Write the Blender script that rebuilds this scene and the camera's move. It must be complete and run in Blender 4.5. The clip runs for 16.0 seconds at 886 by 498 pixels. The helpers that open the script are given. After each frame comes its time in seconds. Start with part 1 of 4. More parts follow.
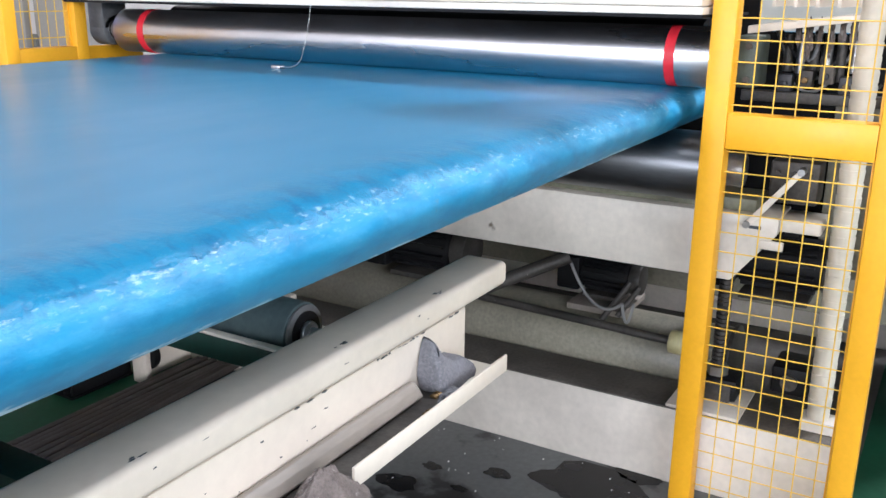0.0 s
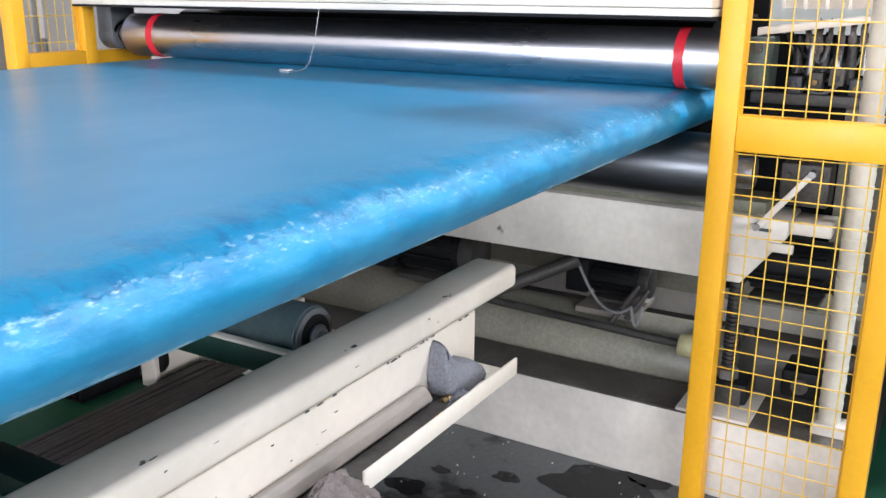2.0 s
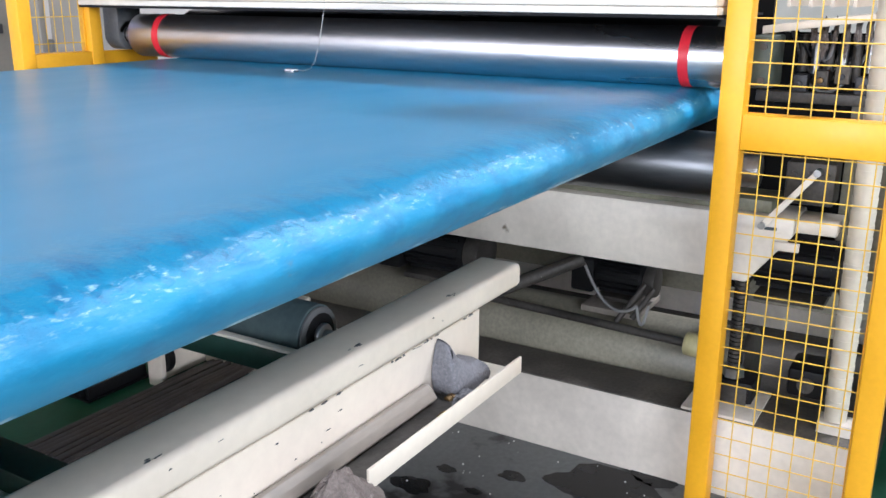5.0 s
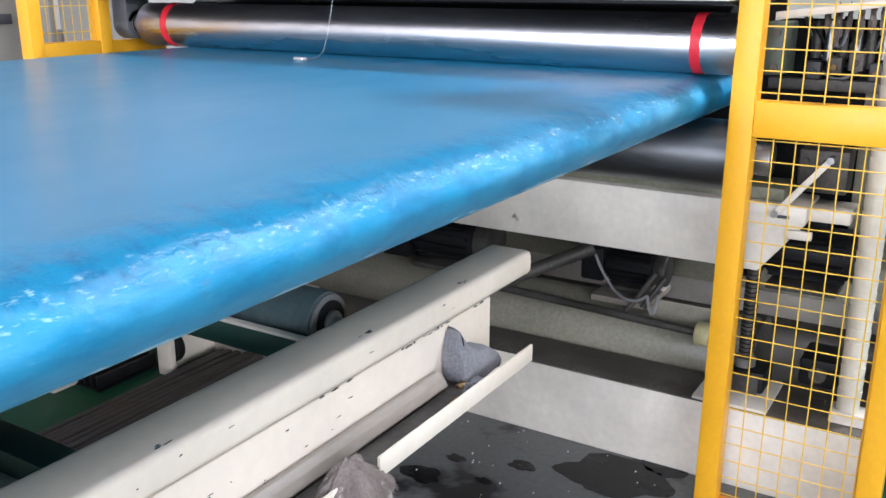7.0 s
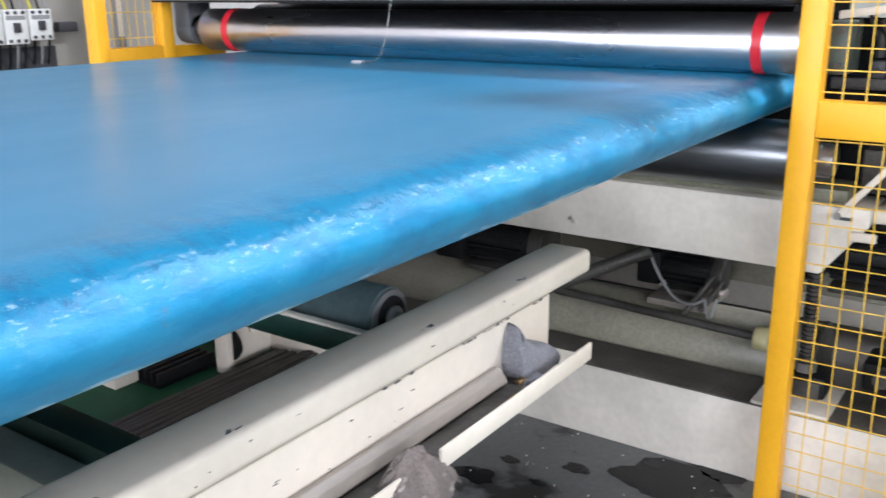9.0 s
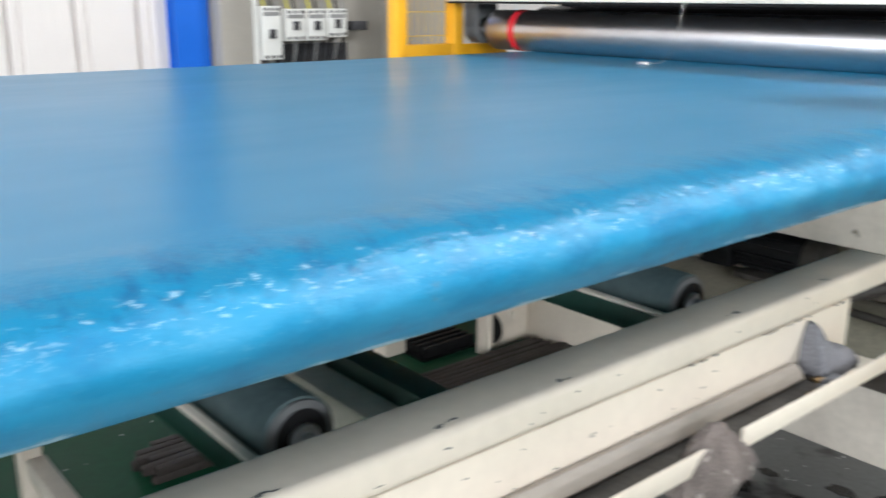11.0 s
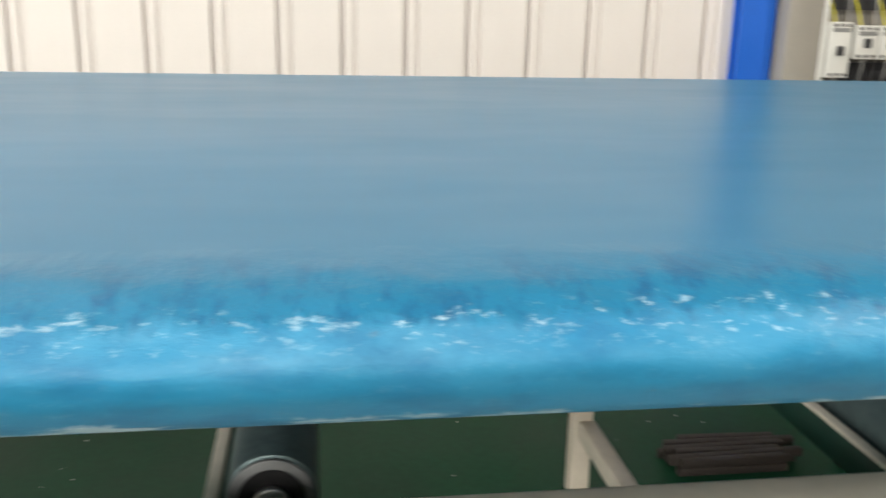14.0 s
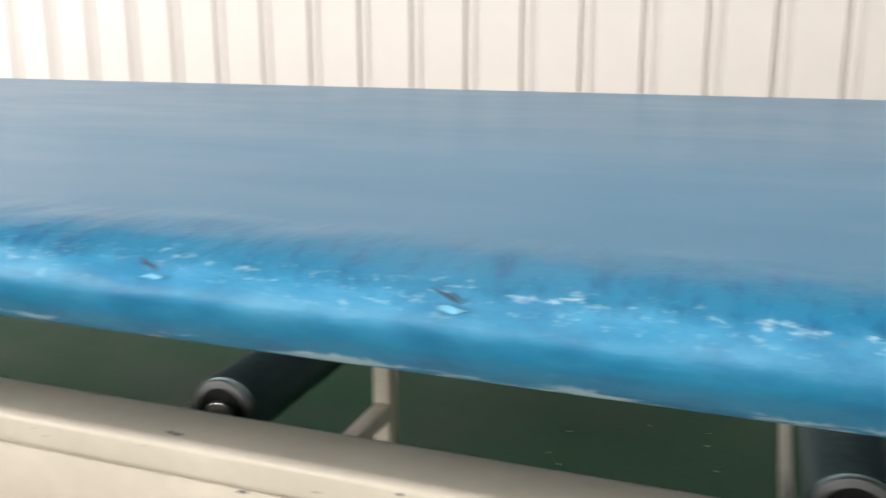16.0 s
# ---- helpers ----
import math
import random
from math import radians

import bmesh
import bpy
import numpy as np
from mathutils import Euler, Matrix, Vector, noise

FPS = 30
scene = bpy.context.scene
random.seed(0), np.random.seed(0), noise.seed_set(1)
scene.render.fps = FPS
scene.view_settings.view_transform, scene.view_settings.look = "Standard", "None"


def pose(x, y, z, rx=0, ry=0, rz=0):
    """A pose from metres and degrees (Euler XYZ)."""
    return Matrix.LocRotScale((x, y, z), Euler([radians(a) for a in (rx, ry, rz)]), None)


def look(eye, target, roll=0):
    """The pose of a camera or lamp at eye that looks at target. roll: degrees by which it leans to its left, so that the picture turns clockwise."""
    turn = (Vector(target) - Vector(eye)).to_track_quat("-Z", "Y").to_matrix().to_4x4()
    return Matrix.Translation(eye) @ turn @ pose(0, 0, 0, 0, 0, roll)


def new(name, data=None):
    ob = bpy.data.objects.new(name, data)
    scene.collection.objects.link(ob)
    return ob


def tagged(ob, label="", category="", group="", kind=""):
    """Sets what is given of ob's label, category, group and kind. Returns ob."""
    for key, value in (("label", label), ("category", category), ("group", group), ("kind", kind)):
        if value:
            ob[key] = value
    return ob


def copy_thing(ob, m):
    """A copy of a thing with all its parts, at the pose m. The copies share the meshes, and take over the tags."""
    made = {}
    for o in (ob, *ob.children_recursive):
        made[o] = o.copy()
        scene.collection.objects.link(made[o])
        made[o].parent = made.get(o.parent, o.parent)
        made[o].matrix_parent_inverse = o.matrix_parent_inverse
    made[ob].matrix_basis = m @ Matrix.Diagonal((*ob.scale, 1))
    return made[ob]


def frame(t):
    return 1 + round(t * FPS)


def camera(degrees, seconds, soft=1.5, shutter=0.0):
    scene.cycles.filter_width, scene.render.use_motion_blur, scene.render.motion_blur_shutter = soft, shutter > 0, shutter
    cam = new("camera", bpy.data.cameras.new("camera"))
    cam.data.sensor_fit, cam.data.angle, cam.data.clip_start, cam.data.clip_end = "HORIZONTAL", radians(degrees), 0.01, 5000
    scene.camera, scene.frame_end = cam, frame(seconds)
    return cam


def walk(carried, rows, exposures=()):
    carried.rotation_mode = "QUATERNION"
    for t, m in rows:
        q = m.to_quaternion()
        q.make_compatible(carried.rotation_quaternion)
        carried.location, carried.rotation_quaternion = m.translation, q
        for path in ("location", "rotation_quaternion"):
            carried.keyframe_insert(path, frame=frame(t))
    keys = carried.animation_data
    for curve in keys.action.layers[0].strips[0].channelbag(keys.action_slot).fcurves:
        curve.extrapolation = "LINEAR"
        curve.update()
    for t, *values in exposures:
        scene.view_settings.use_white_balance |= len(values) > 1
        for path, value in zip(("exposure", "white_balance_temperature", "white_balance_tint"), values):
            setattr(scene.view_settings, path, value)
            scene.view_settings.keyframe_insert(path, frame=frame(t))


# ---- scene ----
cam = camera(52.7, 16.0, shutter=0.8)
PATH = [
    (0, (-2.1830, -0.4540, 1.3840), (-0.5220, 0.5090, 0.8260), 0.70),
    (0.5, (-2.1860, -0.4540, 1.3830), (-0.5250, 0.5140, 0.8300), 0.70),
    (1, (-2.1850, -0.4540, 1.3850), (-0.5280, 0.5200, 0.8320), 0.60),
    (1.5, (-2.1840, -0.4490, 1.3830), (-0.5280, 0.5260, 0.8320), 0.60),
    (2, (-2.1820, -0.4480, 1.3820), (-0.5260, 0.5300, 0.8310), 0.50),
    (2.5, (-2.1830, -0.4510, 1.3820), (-0.5280, 0.5290, 0.8320), 0.40),
    (3, (-2.1830, -0.4520, 1.3810), (-0.5280, 0.5270, 0.8330), 0.40),
    (3.5, (-2.1820, -0.4500, 1.3840), (-0.5280, 0.5300, 0.8330), 0.30),
    (4, (-2.1820, -0.4510, 1.3830), (-0.5290, 0.5330, 0.8340), 0.30),
    (6.5, (-2.1830, -0.4540, 1.3760), (-0.5460, 0.5470, 0.8120), 0.10),
    (7, (-2.1780, -0.4460, 1.3720), (-0.5450, 0.5570, 0.8020), 0.10),
    (7.5, (-2.1800, -0.4450, 1.3740), (-0.5520, 0.5650, 0.7990), -0.10),
    (8, (-2.1820, -0.4460, 1.3750), (-0.5600, 0.5720, 0.7990), -0.20),
    (8.2, (-2.1850, -0.4460, 1.3730), (-0.5640, 0.5770, 0.8000), -0.20),
    (10.3, (-2.2811, -0.4245, 1.3425), (-0.8793, 0.8974, 0.8060), -0.23),
    (10.5, (-2.3048, -0.4258, 1.3422), (-0.9386, 0.9323, 0.8047), -0.00),
    (11, (-2.3613, -0.4190, 1.3450), (-1.1255, 1.0578, 0.8047), 0.27),
    (11.5, (-2.4077, -0.4000, 1.3316), (-1.3141, 1.1856, 0.7929), 0.19),
    (11.8, (-2.4226, -0.3937, 1.3282), (-1.4139, 1.2467, 0.7881), 0.20),
    (12, (-2.4261, -0.3923, 1.3282), (-1.4677, 1.2768, 0.7846), 0.33),
    (12.5, (-2.4518, -0.3853, 1.3244), (-1.6156, 1.3466, 0.7756), 0.72),
    (13, (-2.4884, -0.3858, 1.3305), (-1.8246, 1.4188, 0.7802), 0.87),
    (13.2, (-2.5068, -0.3909, 1.3302), (-1.8953, 1.4333, 0.7838), 0.91),
    (13.5, (-2.5365, -0.3973, 1.3336), (-2.0506, 1.4658, 0.7925), 1.04),
    (13.8, (-2.5653, -0.4047, 1.3387), (-2.2067, 1.4899, 0.8076), 1.24),
    (14, (-2.5832, -0.4106, 1.3400), (-2.3004, 1.4980, 0.8132), 1.29),
    (14.5, (-2.6281, -0.4293, 1.3421), (-2.5637, 1.5033, 0.8313), 1.21),
    (15, (-2.6691, -0.4620, 1.3532), (-2.8514, 1.4640, 0.8461), 1.02),
    (15.7, (-2.7243, -0.4874, 1.3457), (-3.2433, 1.3800, 0.8522), 0.46),
    (16, (-2.7415, -0.5037, 1.3478), (-3.4060, 1.3170, 0.8546), -0.10),
]
walk(cam, [(t, look(eye, target, roll)) for t, eye, target, roll in PATH],
     [(0, -0.37, 5850, 14), (8.2, -0.37, 5800, 14), (11.0, -0.46, 6150, 9), (12.5, -0.62, 6600, 7), (14.5, -0.75, 7150, 9.5), (16, -0.87, 6900, 11.5)])

# ---------------------------------------------------------------- light
world = bpy.data.worlds.new("hall_sky")
scene.world = world
world.use_nodes = True
wn = world.node_tree.nodes
sky = wn.new("ShaderNodeTexSky")
sky.sky_type, sky.sun_disc = "NISHITA", False
sky.sun_elevation, sky.sun_rotation = radians(40), radians(200)
world.node_tree.links.new(sky.outputs[0], wn["Background"].inputs[0])
wn["Background"].inputs[1].default_value = 0.1


def area(name, m, sx, sy, watts, color):
    d = bpy.data.lights.new(name, "AREA")
    d.shape, d.size, d.size_y, d.energy, d.color = "RECTANGLE", sx, sy, watts, color
    new(name, d).matrix_world = m


# daylight through the skylights in the roof and an unseen window band in the south wall
area("skylight_light", pose(-4.6, 0.0, 6.05), 1.3, 8.0, 40, (1.0, 0.99, 0.98))
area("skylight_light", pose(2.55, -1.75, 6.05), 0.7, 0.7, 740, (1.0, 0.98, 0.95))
area("unseen_window_light", look((-7.2, -5.95, 2.6), (-5.6, 0.0, 1.0)), 9.0, 1.9, 1200, (1.0, 0.985, 0.96))
# west window out of view, added to brighten the faces turned to -x
area("unseen_window_light", look((-13.93, 0.2, 2.7), (0.0, 0.6, 0.8)), 7.0, 2.2, 1700, (1.0, 0.99, 0.98))

# ---------------------------------------------------------------- materials


def mat(name, color, rough=0.5, metal=0.0, scale=8.0, vary=0.15, bump=0.0, fine=90.0, spots=None, spot_scale=5.0,
        spot_cut=0.62, stretch=(1, 1, 1), island=False, coat=0.0, spec=0.5, rough_vary=0.15, stain=0.0):
    m = bpy.data.materials.new(name)
    m.use_nodes = True
    t = m.node_tree
    n, l = t.nodes, t.links
    b = n["Principled BSDF"]
    co = n.new("ShaderNodeTexCoord")
    mp = n.new("ShaderNodeMapping")
    mp.inputs["Scale"].default_value = stretch
    l.new(co.outputs["Object"], mp.inputs[0])

    def tex(s, detail=5):
        k = n.new("ShaderNodeTexNoise")
        k.inputs["Scale"].default_value, k.inputs["Detail"].default_value = s, detail
        l.new(mp.outputs[0], k.inputs["Vector"])
        return k.outputs["Fac"]

    def remap(src, a, c, lo, hi):
        r = n.new("ShaderNodeMapRange")
        r.inputs[1].default_value, r.inputs[2].default_value, r.inputs[3].default_value, r.inputs[4].default_value = a, c, lo, hi
        l.new(src, r.inputs[0])
        return r.outputs[0]

    def times(src, f):
        x = n.new("ShaderNodeMix")
        x.data_type, x.blend_type = "RGBA", "MULTIPLY"
        x.inputs["Factor"].default_value = 1
        if isinstance(src, tuple):
            x.inputs["A"].default_value = (*src, 1)
        else:
            l.new(src, x.inputs["A"])
        l.new(f, x.inputs["B"])
        return x.outputs["Result"]

    def mixto(src, color2, f):
        x = n.new("ShaderNodeMix")
        x.data_type = "RGBA"
        l.new(f, x.inputs["Factor"])
        l.new(src, x.inputs["A"])
        x.inputs["B"].default_value = (*color2, 1)
        return x.outputs["Result"]

    big, small = tex(scale), tex(fine, 3)
    c = times(color, remap(big, 0.3, 0.7, 1 - vary, 1 + vary))
    c = times(c, remap(small, 0.3, 0.7, 1 - vary * 0.5, 1 + vary * 0.5))
    if stain:
        c = times(c, remap(tex(scale * 0.35, 7), 0.48, 0.68, 1.0, 1 - stain))
    if spots:
        c = mixto(c, spots, remap(tex(spot_scale, 8), spot_cut, spot_cut + 0.05, 0, 1))
    if island:
        g = n.new("ShaderNodeObjectInfo")
        c = times(c, remap(g.outputs["Random"], 0, 1, 0.85, 1.12))
    l.new(c, b.inputs["Base Color"])
    l.new(remap(big, 0.3, 0.7, max(0.03, rough - rough_vary * rough), min(1, rough + rough_vary)), b.inputs["Roughness"])
    b.inputs["Metallic"].default_value = metal
    b.inputs["Coat Weight"].default_value = coat
    b.inputs["Specular IOR Level"].default_value = spec
    if bump:
        bp = n.new("ShaderNodeBump")
        bp.inputs["Strength"].default_value, bp.inputs["Distance"].default_value = bump, 0.004
        l.new(small, bp.inputs["Height"])
        l.new(bp.outputs[0], b.inputs["Normal"])
    return m


cream = mat("cream_machine_paint", (0.69, 0.62, 0.535), 0.35, 0, 6, 0.06, 0.05, 60, (0.10, 0.085, 0.06), 14, 0.735, stain=0.12)
cream_dirty = mat("dirty_cream_paint", (0.70, 0.645, 0.57), 0.4, 0, 5, 0.10, 0.08, 50, (0.12, 0.09, 0.06), 9, 0.70, stain=0.3)
grey_paint = mat("grey_cabinet_paint", (0.31, 0.29, 0.26), 0.45, 0, 4, 0.06, 0.03)
yellow = mat("yellow_guard_paint", (0.78, 0.385, 0.010), 0.4, 0, 5, 0.06, 0.06, 70, (0.20, 0.10, 0.02), 22, 0.76)
steel = mat("polished_roller_steel", (0.66, 0.65, 0.67), 0.25, 1.0, 5, 0.08, 0.03, 140, stretch=(1, 0.15, 1))
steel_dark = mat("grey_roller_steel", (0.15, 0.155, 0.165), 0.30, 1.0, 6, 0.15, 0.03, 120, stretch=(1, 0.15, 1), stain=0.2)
steel_dull = mat("dull_steel", (0.35, 0.35, 0.35), 0.38, 1.0, 9, 0.2, 0.05)
idler_mat = mat("grey_green_idler_steel", (0.085, 0.125, 0.135), 0.35, 0.5, 7, 0.25, 0.05, stain=0.3)
black = mat("black_motor_paint", (0.007, 0.007, 0.008), 0.5, 0, 9, 0.3, 0.1, spec=0.22)
dark_iron = mat("dark_greasy_iron", (0.055, 0.05, 0.045), 0.5, 0.3, 9, 0.4, 0.2, spots=(0.2, 0.19, 0.17), spot_scale=60, spot_cut=0.72)
oil = mat("wet_oil", (0.009, 0.009, 0.010), 0.2, 0, 7, 0.3, spec=0.25)
# flat black for sheets that stand in for shaded gaps in the press
void_black = mat("gap_shade_black", (0.008, 0.008, 0.009), 0.7, 0, 6, 0.3, spec=0.2)
rust = mat("dark_brown_steel_bar", (0.026, 0.020, 0.018), 0.6, 0, 12, 0.4, 0.3)
red = mat("red_tape", (0.62, 0.02, 0.035), 0.4, 0, 12, 0.12)
green_floor = mat("green_epoxy_floor", (0.008, 0.066, 0.032), 0.5, 0, 2, 0.2, 0.04, 40, (0.05, 0.06, 0.055), 30, 0.76, stain=0.4, spec=0.15)
dark_floor = mat("oily_dark_floor", (0.125, 0.13, 0.13), 0.35, 0, 3, 0.25, 0.12, 60, (0.012, 0.012, 0.013), 4.0, 0.56, rough_vary=0.25)
blue_paint = mat("blue_column_paint", (0.005, 0.12, 0.60), 0.4, 0, 3, 0.06)
wall_white = mat("white_wall_sheet", (0.77, 0.725, 0.71), 0.45, 0, 2, 0.03, 0.02)
wall_plain = mat("pale_hall_wall", (0.55, 0.54, 0.50), 0.7, 0, 1.5, 0.08, 0.05)
roof_mat = mat("grey_roof_sheet", (0.12, 0.125, 0.13), 0.7, 0, 1.5, 0.08)
green_side = mat("green_rubber_mat", (0.018, 0.13, 0.085), 0.55, 0, 3, 0.2, 0.1)
plastic_white = mat("white_breaker_plastic", (0.68, 0.68, 0.66), 0.4, 0, 9, 0.03)
plastic_dark = mat("dark_breaker_plastic", (0.035, 0.035, 0.04), 0.45, 0, 9, 0.1)
pipe_mat = mat("white_wrapped_duct", (0.62, 0.58, 0.49), 0.55, 0, 9, 0.1, 0.3, 40, stain=0.2)
rag_mat = mat("grey_blue_rag", (0.15, 0.15, 0.165), 0.85, 0, 14, 0.3, 0.5, 220, (0.17, 0.17, 0.19), 160, 0.54)
grime_mat = mat("brown_grey_grime", (0.095, 0.083, 0.072), 0.6, 0, 9, 0.4, 0.3, stain=0.4)
# paint of the idler bars, also the shade colour beside the cross beam
bar_shade_green = mat("dark_green_bar_and_shade", (0.012, 0.045, 0.036), 0.3, 0, 7, 0.25, 0.05, stain=0.3)
cast_grey = mat("grey_cast_iron", (0.11, 0.115, 0.12), 0.45, 0.2, 7, 0.2, 0.1)
fuzz_mat = mat("grey_brown_fluffy_rag", (0.15, 0.125, 0.115), 0.95, 0, 14, 0.35, 1.0, 260, (0.30, 0.27, 0.25), 60, 0.62)
bar_mat = mat("worn_grey_brown_bar", (0.25, 0.22, 0.19), 0.55, 0, 8, 0.2, 0.15, 90, stretch=(0.25, 1, 1), stain=0.25)
brass = mat("brass_fitting", (0.20, 0.13, 0.06), 0.5, 0.8, 12, 0.2)
wire_mat = mat("thin_steel_wire", (0.5, 0.48, 0.45), 0.35, 0.8, 9, 0.1)
yellow_wire = mat("pale_yellow_wire_paint", (0.74, 0.47, 0.05), 0.45, 0, 30, 0.15, 0.05)
bone = mat("yellowed_plastic", (0.42, 0.38, 0.20), 0.5, 0, 9, 0.15)
cable_grey = mat("grey_cable", (0.25, 0.25, 0.25), 0.5, 0, 9, 0.1)
cable_yellow = mat("yellow_green_wire", (0.55, 0.50, 0.03), 0.5, 0, 9, 0.1)
ink = mat("dark_lettering", (0.05, 0.06, 0.07), 0.5, 0, 9, 0.1)
ink_blue = mat("dark_cut", (0.02, 0.06, 0.10), 0.6, 0, 9, 0.2)
scuff = mat("pale_scuff", (0.11, 0.38, 0.57), 0.5, 0, 60, 0.4)
ink_green = mat("green_lettering", (0.03, 0.25, 0.15), 0.5, 0, 9, 0.1)
glow = bpy.data.materials.new("skylight_sheet")
glow.use_nodes = True
glow.node_tree.nodes["Principled BSDF"].inputs["Emission Color"].default_value = (1.0, 0.98, 0.95, 1)
glow.node_tree.nodes["Principled BSDF"].inputs["Emission Strength"].default_value = 3.0


def slab_material():
    m = bpy.data.materials.new("blue_sheet_skin")
    m.use_nodes = True
    t = m.node_tree
    n, l = t.nodes, t.links
    b = n["Principled BSDF"]
    co = n.new("ShaderNodeTexCoord")
    sep = n.new("ShaderNodeSeparateXYZ")
    l.new(co.outputs["Object"], sep.inputs[0])

    def tex(s, stretch, detail=6, rough=0.6, turn=0.0):
        mp = n.new("ShaderNodeMapping")
        mp.inputs["Scale"].default_value = stretch
        mp.inputs["Rotation"].default_value = (0, 0, turn)
        l.new(co.outputs["Object"], mp.inputs[0])
        k = n.new("ShaderNodeTexNoise")
        k.inputs["Scale"].default_value, k.inputs["Detail"].default_value, k.inputs["Roughness"].default_value = s, detail, rough
        l.new(mp.outputs[0], k.inputs["Vector"])
        return k.outputs["Fac"]

    def remap(src, a, c, lo, hi):
        r = n.new("ShaderNodeMapRange")
        r.inputs[1].default_value, r.inputs[2].default_value, r.inputs[3].default_value, r.inputs[4].default_value = a, c, lo, hi
        l.new(src, r.inputs[0])
        return r.outputs[0]

    def op(kind, a, c):
        k = n.new("ShaderNodeMath")
        k.operation = kind
        for i, v in enumerate((a, c)):
            if isinstance(v, (int, float)):
                k.inputs[i].default_value = v
            else:
                l.new(v, k.inputs[i])
        return k.outputs[0]

    def mix(a, c, f):
        x = n.new("ShaderNodeMix")
        x.data_type = "RGBA"
        l.new(f, x.inputs["Factor"])
        for name, v in (("A", a), ("B", c)):
            if isinstance(v, tuple):
                x.inputs[name].default_value = (*v, 1)
            else:
                l.new(v, x.inputs[name])
        return x.outputs["Result"]

    y, z = sep.outputs["Y"], sep.outputs["Z"]
    wobble = op("ADD", op("MULTIPLY", op("SUBTRACT", tex(9, (1, 0.2, 0.2)), 0.5), 0.04), op("MULTIPLY", op("SUBTRACT", tex(60, (1.0, 0.25, 0.6), 4, 0.6, radians(30)), 0.5), 0.055))
    yw = op("ADD", y, wobble)
    cloud = remap(tex(2.2, (0.5, 1, 1)), 0.3, 0.7, 0, 1)
    base = mix((0.015, 0.188, 0.355), (0.019, 0.206, 0.385), cloud)
    # lighter blue along the rounded edge, with an uneven upper border
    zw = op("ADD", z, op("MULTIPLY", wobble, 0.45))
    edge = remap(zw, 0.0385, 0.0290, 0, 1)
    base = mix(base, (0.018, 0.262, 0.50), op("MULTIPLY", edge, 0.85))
    hatch = remap(tex(42, (1.0, 0.32, 1.0), 7, 0.7, radians(28)), 0.50, 0.66, 0, 1)
    hatch_zone = op("MULTIPLY", remap(yw, 0.285, 0.195, 0, 1), remap(zw, 0.027, 0.036, 0, 1))
    base = mix(base, (0.014, 0.11, 0.25), op("MULTIPLY", op("MULTIPLY", hatch, hatch_zone), 0.85))
    fleck = remap(tex(150, (0.32, 0.45, 1.1), 9, 0.72, radians(18)), 0.55, 0.66, 0, 1)
    patch = remap(tex(13, (0.6, 0.6, 1), 3), 0.36, 0.60, 0.6, 1)
    fleck = op("MULTIPLY", fleck, patch)
    ridge = op("MULTIPLY", remap(zw, 0.0435, 0.0370, 0, 1), remap(zw, 0.012, 0.031, 0, 1))
    band = op("ADD", ridge, op("MULTIPLY", edge, 0.10))
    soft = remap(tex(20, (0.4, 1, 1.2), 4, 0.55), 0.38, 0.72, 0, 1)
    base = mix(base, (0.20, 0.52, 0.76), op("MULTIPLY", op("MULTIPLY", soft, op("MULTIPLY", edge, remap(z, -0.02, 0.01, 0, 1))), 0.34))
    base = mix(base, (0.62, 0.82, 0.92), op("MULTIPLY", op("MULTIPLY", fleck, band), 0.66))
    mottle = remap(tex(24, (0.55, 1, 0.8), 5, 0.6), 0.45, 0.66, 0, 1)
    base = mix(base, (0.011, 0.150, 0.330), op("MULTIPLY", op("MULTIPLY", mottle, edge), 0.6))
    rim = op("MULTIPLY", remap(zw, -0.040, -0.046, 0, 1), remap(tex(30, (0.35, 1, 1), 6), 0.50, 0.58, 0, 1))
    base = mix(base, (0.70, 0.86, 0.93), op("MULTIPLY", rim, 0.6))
    dirt = remap(tex(17, (0.7, 1, 1), 7), 0.665, 0.72, 0, 1)
    base = mix(base, (0.13, 0.18, 0.24), op("MULTIPLY", op("MULTIPLY", dirt, edge), 0.6))
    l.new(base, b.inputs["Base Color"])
    l.new(op("ADD", remap(tex(6, (0.4, 1, 1), 2), 0.1, 0.9, 0.27, 0.37), op("MULTIPLY", edge, 0.15)), b.inputs["Roughness"])
    l.new(op("ADD", op("MULTIPLY", edge, 0.12), 0.26), b.inputs["Specular IOR Level"])
    bp = n.new("ShaderNodeBump")
    bp.inputs["Strength"].default_value, bp.inputs["Distance"].default_value = 0.85, 0.006
    l.new(op("MULTIPLY", tex(38, (0.7, 0.6, 1.4), 6, 0.65, radians(25)), op("ADD", op("MULTIPLY", hatch_zone, 0.6), op("MULTIPLY", op("MULTIPLY", edge, remap(z, -0.01, 0.03, 0.15, 1)), 0.7))), bp.inputs["Height"])
    l.new(bp.outputs[0], b.inputs["Normal"])
    return m


slab_mat = slab_material()

# ---------------------------------------------------------------- mesh helpers


def obj(name, bm, material, parent=None, label="", smooth=0.7):
    me = bpy.data.meshes.new(name)
    bmesh.ops.recalc_face_normals(bm, faces=bm.faces)
    bm.to_mesh(me)
    bm.free()
    me.materials.append(material)
    if smooth:
        me.shade_smooth()
        me.set_sharp_from_angle(angle=smooth)
    ob = new(name, me)
    if parent:
        ob.parent = parent
    if label:
        ob["label"] = label
    return ob


def part(name, bm, material, parent, label="", smooth=0.7):
    return obj(name, bm, material, parent, label, smooth)


def empty(name, at=(0, 0, 0)):
    e = new(name)
    e.empty_display_size = 0.05
    e.location = at
    return e


